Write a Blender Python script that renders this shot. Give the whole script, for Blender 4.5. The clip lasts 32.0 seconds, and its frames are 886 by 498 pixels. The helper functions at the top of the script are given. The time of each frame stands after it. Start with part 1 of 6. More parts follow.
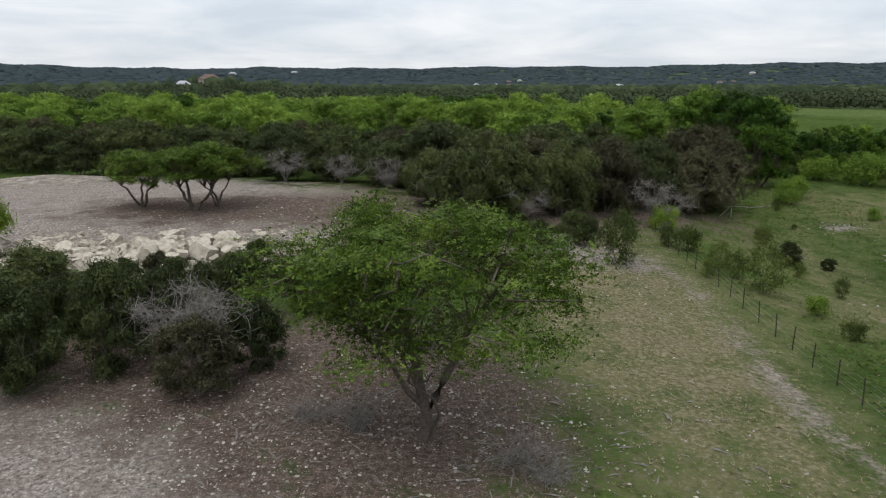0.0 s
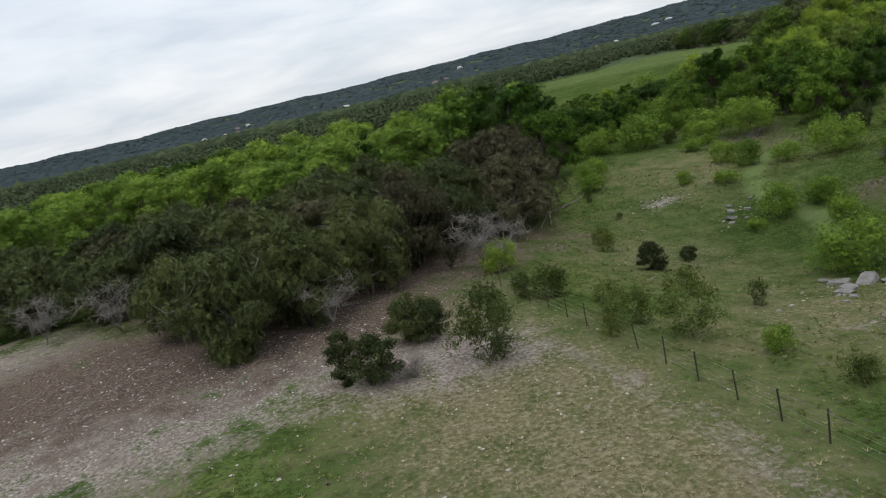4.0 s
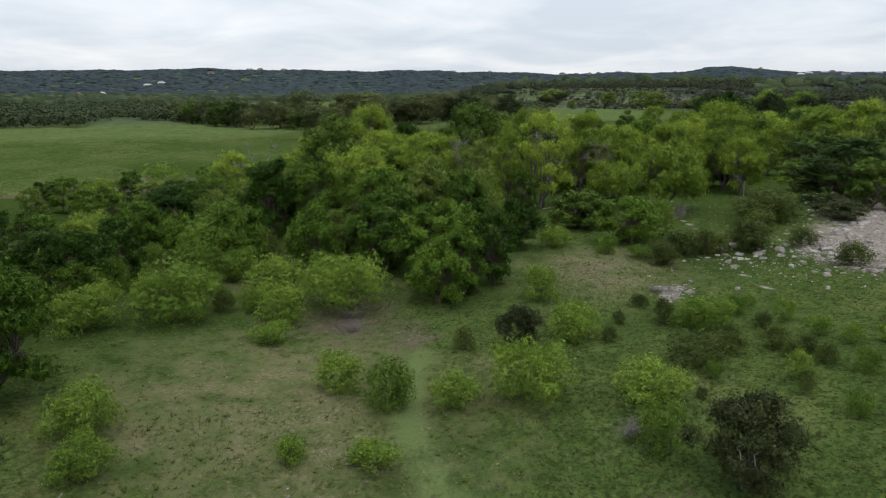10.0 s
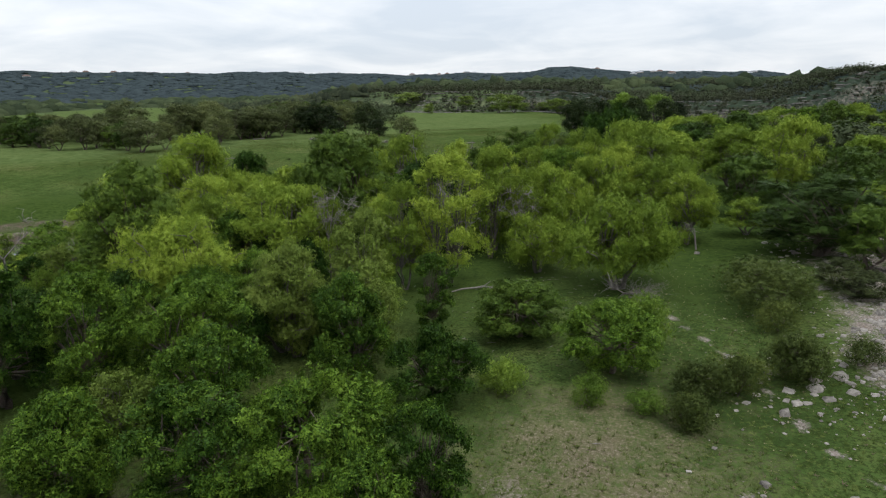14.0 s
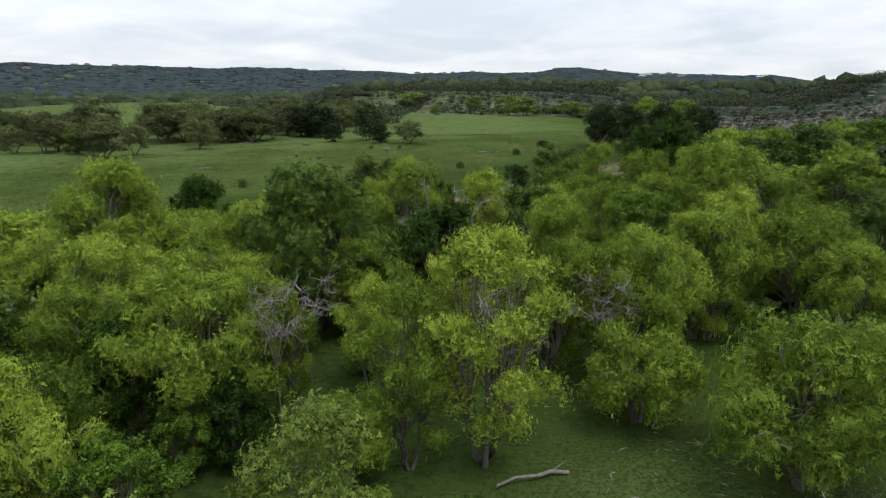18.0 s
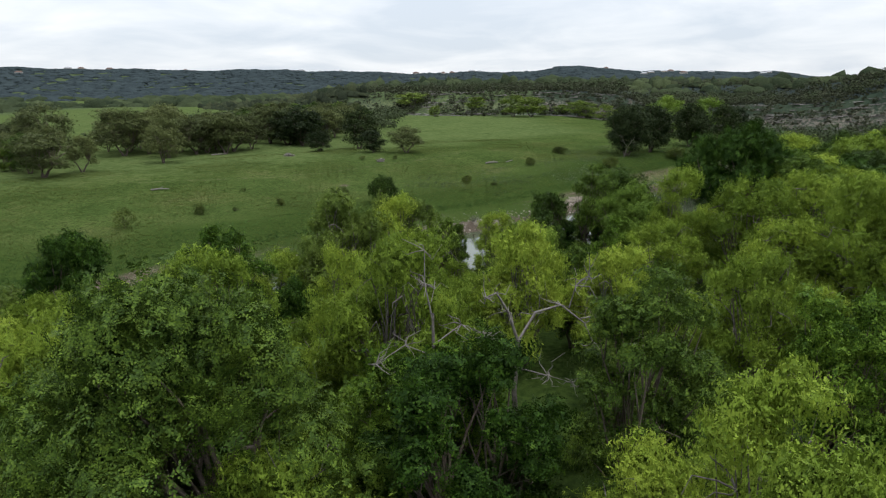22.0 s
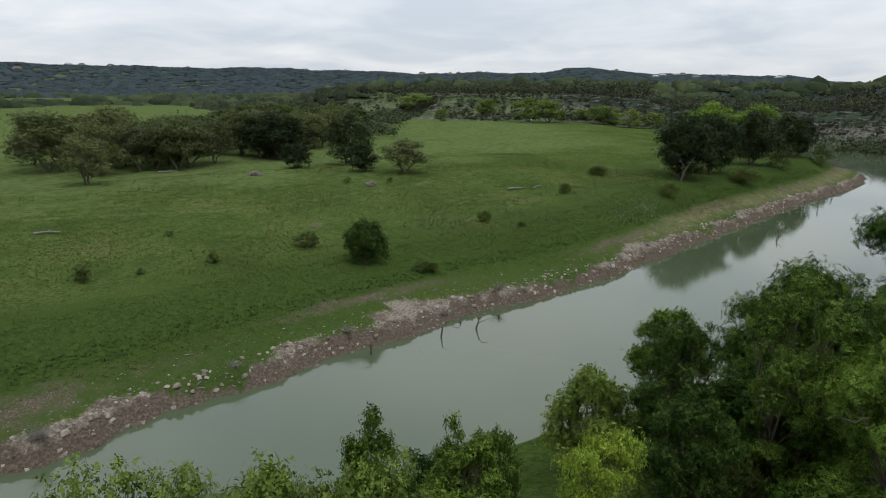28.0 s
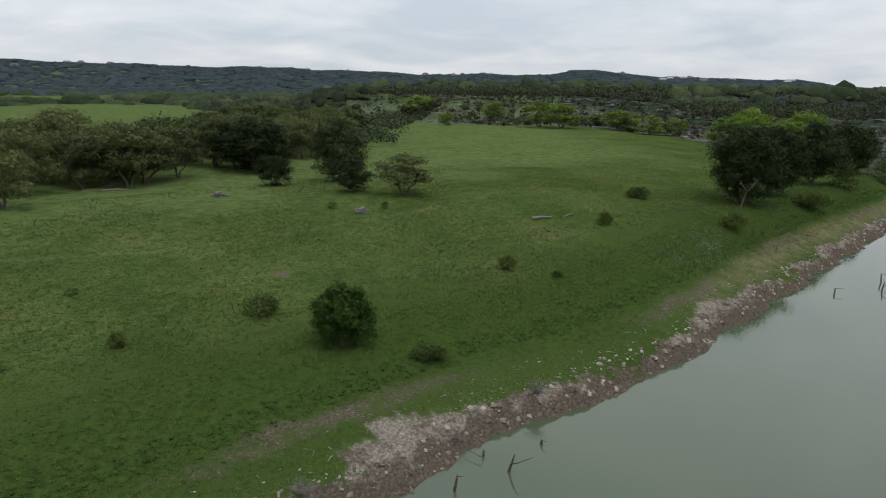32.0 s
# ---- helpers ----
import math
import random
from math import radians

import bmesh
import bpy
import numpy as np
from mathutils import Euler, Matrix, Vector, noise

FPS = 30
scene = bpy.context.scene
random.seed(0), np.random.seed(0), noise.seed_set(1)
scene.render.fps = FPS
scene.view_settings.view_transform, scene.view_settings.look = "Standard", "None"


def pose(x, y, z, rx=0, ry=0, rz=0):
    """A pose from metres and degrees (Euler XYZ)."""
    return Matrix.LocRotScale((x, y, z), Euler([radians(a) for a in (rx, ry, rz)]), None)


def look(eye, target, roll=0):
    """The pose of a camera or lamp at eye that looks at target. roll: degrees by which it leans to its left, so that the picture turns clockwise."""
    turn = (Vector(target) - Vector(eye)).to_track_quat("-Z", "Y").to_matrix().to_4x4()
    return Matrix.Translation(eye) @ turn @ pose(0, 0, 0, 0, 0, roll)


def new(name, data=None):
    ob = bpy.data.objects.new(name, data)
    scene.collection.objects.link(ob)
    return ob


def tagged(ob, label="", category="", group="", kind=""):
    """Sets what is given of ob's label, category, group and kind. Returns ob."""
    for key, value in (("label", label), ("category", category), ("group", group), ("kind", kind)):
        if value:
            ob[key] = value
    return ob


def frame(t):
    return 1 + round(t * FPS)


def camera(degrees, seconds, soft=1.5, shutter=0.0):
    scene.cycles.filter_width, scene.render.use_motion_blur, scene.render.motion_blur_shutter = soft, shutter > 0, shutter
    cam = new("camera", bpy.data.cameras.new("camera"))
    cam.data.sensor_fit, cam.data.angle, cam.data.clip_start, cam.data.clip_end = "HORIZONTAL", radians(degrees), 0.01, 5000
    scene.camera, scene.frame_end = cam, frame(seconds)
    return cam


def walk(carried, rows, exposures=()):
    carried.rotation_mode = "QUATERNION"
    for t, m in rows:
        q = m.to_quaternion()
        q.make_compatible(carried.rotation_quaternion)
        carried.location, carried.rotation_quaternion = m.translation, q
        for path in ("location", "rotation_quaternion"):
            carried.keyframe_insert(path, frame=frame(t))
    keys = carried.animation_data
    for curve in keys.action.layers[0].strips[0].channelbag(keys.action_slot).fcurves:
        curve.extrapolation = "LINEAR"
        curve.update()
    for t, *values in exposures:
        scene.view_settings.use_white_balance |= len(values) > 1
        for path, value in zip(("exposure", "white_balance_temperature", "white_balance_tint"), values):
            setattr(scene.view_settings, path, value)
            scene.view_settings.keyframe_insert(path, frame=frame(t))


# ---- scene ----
cam = camera(64.8, 32.0, 1.15)
METRES, EYE, TILT, LEAN, TURN = 250.0, 15.0, -13.4, 0.0, 0.0
ROWS = [
    (0.0, 0.0, 0.0, 0.0, 0.0, 0.0, -0.0),
    (0.5, -0.0, 0.0054, 0.001, -0.02, 0.0, 0.03),
    (1.0, -0.0001, 0.0123, 0.0027, -0.04, 0.03, 0.01),
    (1.5, -0.0001, 0.0203, 0.005, -0.08, 0.02, -0.03),
    (2.0, 0.0003, 0.0295, 0.0076, -2.66, 0.16, 8.64),
    (2.5, 0.0007, 0.0393, 0.0108, -9.8, 0.25, 17.93),
    (4.5, 0.007, 0.0852, 0.0239, -22.51, -0.79, 14.52),
    (5.0, 0.0096, 0.0981, 0.0273, -28.17, -1.29, 14.69),
    (5.5, 0.0143, 0.1113, 0.0308, -37.43, -2.0, 26.17),
    (6.0, 0.0188, 0.1241, 0.0344, -46.54, -3.77, 21.69),
    (6.5, 0.0245, 0.1367, 0.0377, -50.46, -4.54, 14.08),
    (7.0, 0.0318, 0.1489, 0.0407, -52.41, -4.85, 12.63),
    (7.5, 0.0405, 0.1608, 0.0437, -58.12, -5.8, 22.52),
    (8.0, 0.0499, 0.1724, 0.0462, -60.06, -6.27, 13.56),
    (8.5, 0.0606, 0.1833, 0.0487, -60.3, -6.31, 11.85),
    (9.0, 0.0722, 0.1935, 0.0531, -60.33, -6.28, 11.76),
    (9.5, 0.0843, 0.203, 0.0587, -60.39, -6.28, 11.78),
    (10.0, 0.097, 0.2119, 0.0644, -60.39, -6.29, 11.74),
    (10.5, 0.1097, 0.2205, 0.0681, -64.16, -6.98, 19.95),
    (11.0, 0.1227, 0.2292, 0.0711, -70.02, -8.28, 22.04),
    (11.5, 0.1363, 0.2379, 0.0747, -70.94, -8.56, 13.71),
    (12.0, 0.1506, 0.2453, 0.0783, -71.05, -8.56, 13.06),
    (12.5, 0.1654, 0.2527, 0.0817, -71.13, -8.58, 12.85),
    (13.0, 0.1805, 0.2597, 0.0854, -71.11, -8.59, 12.75),
    (13.5, 0.1958, 0.2662, 0.0889, -72.13, -8.83, 14.68),
    (14.0, 0.2109, 0.2723, 0.0917, -72.56, -8.92, 13.45),
    (14.5, 0.2262, 0.2784, 0.0938, -72.57, -8.89, 12.88),
    (16.5, 0.2863, 0.3005, 0.101, -72.36, -8.95, 12.51),
    (17.0, 0.3027, 0.3059, 0.1031, -72.32, -8.95, 12.5),
    (17.5, 0.3192, 0.3113, 0.105, -72.29, -8.95, 12.54),
    (18.0, 0.3359, 0.3168, 0.1068, -72.24, -8.95, 12.47),
    (18.5, 0.3526, 0.3221, 0.1084, -72.23, -8.98, 12.55),
    (19.0, 0.3694, 0.3276, 0.1098, -72.22, -9.0, 12.56),
    (19.5, 0.3863, 0.3333, 0.1114, -72.24, -8.99, 12.79),
    (20.0, 0.4029, 0.3388, 0.113, -72.53, -9.07, 14.07),
    (20.5, 0.4198, 0.3445, 0.1142, -72.4, -9.02, 13.61),
    (21.0, 0.4363, 0.3499, 0.1154, -72.45, -9.03, 13.75),
    (21.5, 0.4518, 0.3551, 0.1166, -72.3, -8.99, 13.24),
    (22.0, 0.4683, 0.3605, 0.1177, -72.3, -8.96, 13.11),
    (22.5, 0.4848, 0.3658, 0.1191, -72.15, -8.92, 12.81),
    (23.0, 0.5011, 0.3712, 0.1202, -72.65, -9.03, 14.45),
    (23.5, 0.5173, 0.3767, 0.1214, -72.89, -9.09, 15.28),
    (24.0, 0.5333, 0.3822, 0.1224, -72.18, -8.89, 12.91),
    (24.5, 0.5492, 0.3875, 0.1235, -72.4, -8.94, 13.75),
    (25.0, 0.5648, 0.3927, 0.1247, -72.45, -8.94, 14.0),
    (25.5, 0.5803, 0.398, 0.1261, -73.29, -9.17, 15.69),
    (27.5, 0.644, 0.4164, 0.1328, -71.82, -8.84, 12.27),
    (28.0, 0.6608, 0.4218, 0.1347, -71.84, -8.82, 12.41),
    (28.5, 0.6769, 0.4271, 0.1366, -71.95, -8.85, 12.65),
    (29.0, 0.693, 0.4327, 0.1377, -71.76, -8.79, 12.15),
    (29.5, 0.7092, 0.4384, 0.1392, -71.87, -8.78, 12.49),
    (30.0, 0.7251, 0.444, 0.1405, -71.7, -8.73, 12.01),
    (30.5, 0.7415, 0.4499, 0.1419, -71.71, -8.71, 12.07),
    (31.0, 0.7578, 0.4556, 0.1435, -71.66, -8.7, 11.93),
    (31.5, 0.7742, 0.4613, 0.1449, -71.63, -8.69, 11.9),
    (32.0, 0.7898, 0.4666, 0.1469, -71.63, -8.69, 11.87),
]
walk(cam, [(t, pose(0, 0, EYE, TILT, LEAN, TURN) @ pose(METRES * x, METRES * y, METRES * z, 90 + pitch, roll, yaw)) for t, x, y, z, yaw, pitch, roll in ROWS],
     exposures=((0.0, -0.08), (7.0, -0.06), (11.0, 0.0), (17.0, 0.1), (24.0, 0.1), (28.0, -0.15), (32.0, -0.25)))


# ---------------------------------------------------------------- world and light
world = bpy.data.worlds.new("overcast_sky")
scene.world = world
world.use_nodes = True
wn, wl = world.node_tree.nodes, world.node_tree.links
wn.clear()
w_out = wn.new("ShaderNodeOutputWorld")
w_bg = wn.new("ShaderNodeBackground")
w_sky = wn.new("ShaderNodeTexSky")
w_sky.sky_type, w_sky.sun_disc = "NISHITA", False
w_sky.sun_elevation, w_sky.sun_rotation = radians(58), radians(215)
w_co = wn.new("ShaderNodeTexCoord")
w_sep = wn.new("ShaderNodeSeparateXYZ")
w_add = wn.new("ShaderNodeMath")
w_add.operation, w_add.inputs[1].default_value = "ADD", 0.16
w_div = wn.new("ShaderNodeVectorMath")
w_div.operation = "DIVIDE"
w_comb = wn.new("ShaderNodeCombineXYZ")
w_n1 = wn.new("ShaderNodeTexNoise")
w_n1.inputs["Scale"].default_value, w_n1.inputs["Detail"].default_value = 1.15, 7
w_n1.inputs["Roughness"].default_value, w_n1.inputs["Distortion"].default_value = 0.52, 0.35
w_ramp = wn.new("ShaderNodeValToRGB")
w_ramp.color_ramp.elements[0].position, w_ramp.color_ramp.elements[0].color = 0.33, (0.60, 0.66, 0.74, 1)
w_ramp.color_ramp.elements[1].position, w_ramp.color_ramp.elements[1].color = 0.66, (0.86, 0.88, 0.91, 1)
w_mix = wn.new("ShaderNodeMix")
w_mix.data_type, w_mix.blend_type = "RGBA", "ADD"
w_mix.inputs["Factor"].default_value = 0.012
wl.new(w_co.outputs["Generated"], w_sep.inputs[0])
wl.new(w_sep.outputs["Z"], w_add.inputs[0])
for axis in ("X", "Y", "Z"):
    wl.new(w_add.outputs[0], w_comb.inputs[axis])
wl.new(w_co.outputs["Generated"], w_div.inputs[0])
wl.new(w_comb.outputs[0], w_div.inputs[1])
wl.new(w_div.outputs[0], w_n1.inputs["Vector"])
wl.new(w_n1.outputs["Fac"], w_ramp.inputs["Fac"])
wl.new(w_ramp.outputs["Color"], w_mix.inputs["A"])
wl.new(w_sky.outputs["Color"], w_mix.inputs["B"])
wl.new(w_mix.outputs["Result"], w_bg.inputs["Color"])
wl.new(w_bg.outputs[0], w_out.inputs[0])
w_up = wn.new("ShaderNodeMath")
w_up.operation, w_up.inputs[1].default_value, w_up.inputs[2].default_value = "MULTIPLY_ADD", 0.95, 0.97
wl.new(w_sep.outputs["Z"], w_up.inputs[0])
wl.new(w_up.outputs[0], w_bg.inputs["Strength"])

sun = new("sun", bpy.data.lights.new("sun", "SUN"))
sun.data.energy, sun.data.angle, sun.data.color = 1.35, radians(16), (1.0, 0.97, 0.92)
sun.matrix_world = look((-30, -40, 180), (20, 25, 0))
sun.location = (-30, -40, 180)


# ---------------------------------------------------------------- materials
def material(name, rough=0.8):
    m = bpy.data.materials.new(name)
    m.use_nodes = True
    b = m.node_tree.nodes["Principled BSDF"]
    b.inputs["Roughness"].default_value = rough
    b.inputs["Specular IOR Level"].default_value = 0.25
    return m, m.node_tree.nodes, m.node_tree.links, b


def noise_tex(n, l, scale, detail=4, rough=0.55, vec=None):
    t = n.new("ShaderNodeTexNoise")
    t.inputs["Scale"].default_value, t.inputs["Detail"].default_value, t.inputs["Roughness"].default_value = scale, detail, rough
    if vec is None:
        g = n.new("ShaderNodeNewGeometry")
        vec = g.outputs["Position"]
    l.new(vec, t.inputs["Vector"])
    return t.outputs["Fac"]


def steps(n, l, fac, *stops):
    r = n.new("ShaderNodeValToRGB")
    els = r.color_ramp.elements
    while len(els) < len(stops):
        els.new(0.5)
    for e, (p, c) in zip(els, stops):
        e.position, e.color = p, (*c, 1)
    l.new(fac, r.inputs["Fac"])
    return r.outputs["Color"]


def blend(n, l, fac, a, b, mode="MIX"):
    m = n.new("ShaderNodeMix")
    m.data_type, m.blend_type = "RGBA", mode
    for key, v in (("Factor", fac), ("A", a), ("B", b)):
        if isinstance(v, (int, float)):
            m.inputs[key].default_value = v
        elif isinstance(v, tuple):
            m.inputs[key].default_value = (*v, 1)
        else:
            l.new(v, m.inputs[key])
    return m.outputs["Result"]


def calc(n, l, op, a, b=0.0, c=None):
    m = n.new("ShaderNodeMath")
    m.operation = op
    for i, v in enumerate((a, b) if c is None else (a, b, c)):
        if isinstance(v, (int, float)):
            m.inputs[i].default_value = v
        else:
            l.new(v, m.inputs[i])
    return m.outputs[0]


def relief(n, l, b, fac, strength, dist):
    u = n.new("ShaderNodeBump")
    u.inputs["Strength"].default_value, u.inputs["Distance"].default_value = strength, dist
    l.new(fac, u.inputs["Height"])
    l.new(u.outputs[0], b.inputs["Normal"])


def leaf_material(name, dark, mid, light, glow=0.35, rough=0.55, lace=0.0, hang=1.0, vary=0.45, fleck=0.45):
    """Leaves: a tint for each tree and each spray, light that comes through from behind, and gaps between the leaflets."""
    m, n, l, b = material(name, max(rough, 0.65))
    b.inputs["Specular IOR Level"].default_value = 0.1
    info, geo = n.new("ShaderNodeObjectInfo"), n.new("ShaderNodeNewGeometry")
    patch = noise_tex(n, l, 0.55, 2)
    f = calc(n, l, "MULTIPLY_ADD", geo.outputs["Random Per Island"], 0.28, calc(n, l, "MULTIPLY_ADD", patch, 0.66, calc(n, l, "MULTIPLY_ADD", info.outputs["Random"], vary, -0.5 * vary)))
    cells = None
    if lace:
        cells = n.new("ShaderNodeTexVoronoi")
        cells.inputs["Scale"].default_value = lace
        flow = n.new("ShaderNodeVectorMath")
        flow.operation = "MULTIPLY"
        flow.inputs[1].default_value = (1.0, 1.0, hang)
        l.new(geo.outputs["Position"], flow.inputs[0])
        l.new(flow.outputs[0], cells.inputs["Vector"])
        hue = n.new("ShaderNodeSeparateColor")
        l.new(cells.outputs["Color"], hue.inputs[0])
        f = calc(n, l, "MULTIPLY_ADD", hue.outputs[0], fleck, calc(n, l, "ADD", f, -0.49 * fleck))
    col = steps(n, l, f, (0.12, dark), (0.5, mid), (0.88, light))
    l.new(col, b.inputs["Base Color"])
    tr = n.new("ShaderNodeBsdfTranslucent")
    l.new(col, tr.inputs["Color"])
    ms = n.new("ShaderNodeMixShader")
    ms.inputs[0].default_value = glow
    l.new(b.outputs[0], ms.inputs[1])
    l.new(tr.outputs[0], ms.inputs[2])
    last = ms.outputs[0]
    if lace:
        edge = n.new("ShaderNodeAttribute")
        edge.attribute_name = "corner"
        side = n.new("ShaderNodeSeparateXYZ")
        l.new(edge.outputs["Vector"], side.inputs[0])
        rim = calc(n, l, "MINIMUM", side.outputs[0], calc(n, l, "MINIMUM", side.outputs[1], side.outputs[2]))
        gap = calc(n, l, "GREATER_THAN", cells.outputs["Distance"], calc(n, l, "MULTIPLY_ADD", rim, 1.0, 0.33))
        clear = n.new("ShaderNodeBsdfTransparent")
        m2 = n.new("ShaderNodeMixShader")
        l.new(gap, m2.inputs[0])
        l.new(last, m2.inputs[1])
        l.new(clear.outputs[0], m2.inputs[2])
        last = m2.outputs[0]
    l.new(last, n["Material Output"].inputs[0])
    return m


def bark_material(name, dark, light, scale=9):
    m, n, l, b = material(name, 0.9)
    f = noise_tex(n, l, scale, 6, 0.65)
    l.new(steps(n, l, f, (0.3, dark), (0.7, light)), b.inputs["Base Color"])
    relief(n, l, b, f, 0.7, 0.04)
    return m


LEAF_OAK = leaf_material("leaf_live_oak", (0.016, 0.033, 0.006), (0.042, 0.078, 0.011), (0.112, 0.172, 0.022), 0.12, 0.5, 11.5)
LEAF_DARK = leaf_material("leaf_dark_oak", (0.006, 0.012, 0.004), (0.014, 0.025, 0.007), (0.036, 0.053, 0.014), 0.12, 0.6, 6.0)
LEAF_ELM = leaf_material("leaf_elm", (0.010, 0.028, 0.003), (0.035, 0.078, 0.008), (0.118, 0.195, 0.020), 0.14, 0.5, 10.5)
LEAF_HACK = leaf_material("leaf_hackberry", (0.046, 0.076, 0.013), (0.106, 0.155, 0.026), (0.196, 0.252, 0.050), 0.2, 0.6, 12.0, 0.7, 0.2, 0.25)
LEAF_MESQUITE = leaf_material("leaf_mesquite", (0.074, 0.122, 0.014), (0.168, 0.244, 0.028), (0.295, 0.378, 0.048), 0.22, 0.6, 15.0, 0.42, 0.45, 0.2)
LEAF_JUNIPER = leaf_material("leaf_juniper", (0.023, 0.032, 0.012), (0.046, 0.060, 0.020), (0.094, 0.110, 0.034), 0.14, 0.7, 14.0)
LEAF_BROWN = leaf_material("leaf_brown_juniper", (0.032, 0.031, 0.016), (0.060, 0.057, 0.030), (0.098, 0.094, 0.049), 0.14, 0.8, 14.0)
LEAF_OLIVE = leaf_material("leaf_olive_shrub", (0.028, 0.043, 0.010), (0.060, 0.084, 0.018), (0.122, 0.154, 0.032), 0.2, 0.6, 18.0, 0.7)
LEAF_BRIGHT = leaf_material("leaf_spring_wood", (0.066, 0.116, 0.016), (0.128, 0.204, 0.028), (0.220, 0.315, 0.046), 0.28, 0.6, 10.0)
LEAF_SHRUB = leaf_material("leaf_spring_shrub", (0.054, 0.102, 0.013), (0.112, 0.184, 0.024), (0.204, 0.286, 0.041), 0.24, 0.6, 19.0, 0.5)
LEAF_GROVE = leaf_material("leaf_grove", (0.038, 0.048, 0.018), (0.074, 0.092, 0.031), (0.130, 0.150, 0.050), 0.15, 0.6, 5.0)
LEAF_WEED = leaf_material("leaf_grass_tuft", (0.042, 0.060, 0.012), (0.082, 0.108, 0.024), (0.148, 0.168, 0.050), 0.3, 0.8)
LEAF_SCARP = leaf_material("leaf_tall_grass", (0.026, 0.058, 0.013), (0.046, 0.094, 0.020), (0.076, 0.136, 0.031), 0.2, 0.8)
LEAF_LUSH = leaf_material("leaf_bank_weed", (0.036, 0.078, 0.018), (0.062, 0.124, 0.028), (0.100, 0.172, 0.042), 0.25, 0.8)
def canopy_material(name, dark, mid, light, grain):
    """Closed tree tops seen from far off."""
    m, n, l, b = material(name, 1.0)
    b.inputs["Specular IOR Level"].default_value = 0.0
    geo = n.new("ShaderNodeNewGeometry")
    fine = noise_tex(n, l, grain, 3, 0.7)
    f = calc(n, l, "MULTIPLY_ADD", geo.outputs["Random Per Island"], 0.4, calc(n, l, "MULTIPLY_ADD", noise_tex(n, l, 0.012, 3), 0.7, calc(n, l, "MULTIPLY_ADD", fine, 0.7, -0.4)))
    l.new(steps(n, l, f, (0.2, dark), (0.5, mid), (0.8, light)), b.inputs["Base Color"])
    relief(n, l, b, fine, 0.8, 0.8 / grain)
    return m


# valley woods: greyed in the base colour to imitate distance haze
LEAF_FAR = canopy_material("distant_canopy", (0.024, 0.034, 0.020), (0.042, 0.056, 0.030), (0.070, 0.088, 0.042), 0.9)
# hill woods: the blue of distance haze is put into the base colour
LEAF_RIDGE_HAZE = canopy_material("hazy_hill_canopy", (0.036, 0.048, 0.052), (0.042, 0.056, 0.060), (0.050, 0.066, 0.068), 0.2)
LEAF_TOPS = canopy_material("bluff_canopy", (0.022, 0.028, 0.019), (0.036, 0.045, 0.027), (0.060, 0.070, 0.036), 0.9)
# field-edge trees, greyed for haze like the valley woods
LEAF_EDGE = leaf_material("leaf_field_edge", (0.030, 0.041, 0.019), (0.058, 0.076, 0.033), (0.104, 0.128, 0.050), 0.15, 0.8)
LEAF_BLUFF = leaf_material("leaf_bluff_scrub", (0.020, 0.026, 0.015), (0.040, 0.046, 0.026), (0.074, 0.080, 0.042), 0.1, 0.8)
BARK = bark_material("bark_dark", (0.045, 0.036, 0.028), (0.13, 0.105, 0.085))
BARK_GREY = bark_material("bark_weathered", (0.050, 0.044, 0.038), (0.155, 0.140, 0.124), 6)
WOOD_DEAD = bark_material("driftwood_grey", (0.09, 0.080, 0.070), (0.24, 0.22, 0.20), 5)


def stone_material(name, dark, mid, light, scale=3.0):
    m, n, l, b = material(name, 0.92)
    f = noise_tex(n, l, scale, 8, 0.65)
    info = n.new("ShaderNodeNewGeometry")
    g = calc(n, l, "MULTIPLY_ADD", info.outputs["Random Per Island"], 0.35, calc(n, l, "MULTIPLY_ADD", f, 1.0, -0.15))
    l.new(steps(n, l, g, (0.25, dark), (0.5, mid), (0.75, light)), b.inputs["Base Color"])
    relief(n, l, b, f, 0.8, 0.08)
    return m


LIMESTONE = stone_material("limestone", (0.12, 0.106, 0.092), (0.25, 0.226, 0.198), (0.44, 0.405, 0.36))
OUTCROP = stone_material("outcrop_limestone", (0.085, 0.076, 0.067), (0.18, 0.164, 0.145), (0.32, 0.295, 0.262))
GREYSTONE = stone_material("weathered_boulder", (0.045, 0.043, 0.040), (0.095, 0.090, 0.085), (0.18, 0.172, 0.162))
PILESTONE = stone_material("quarried_limestone", (0.11, 0.094, 0.075), (0.27, 0.238, 0.19), (0.45, 0.405, 0.33))
LEDGE = stone_material("ledge_rock", (0.05, 0.046, 0.042), (0.11, 0.102, 0.095), (0.21, 0.197, 0.182), 0.25)
BANKROCK = stone_material("bank_marl", (0.060, 0.049, 0.040), (0.15, 0.126, 0.102), (0.34, 0.305, 0.26), 0.8)


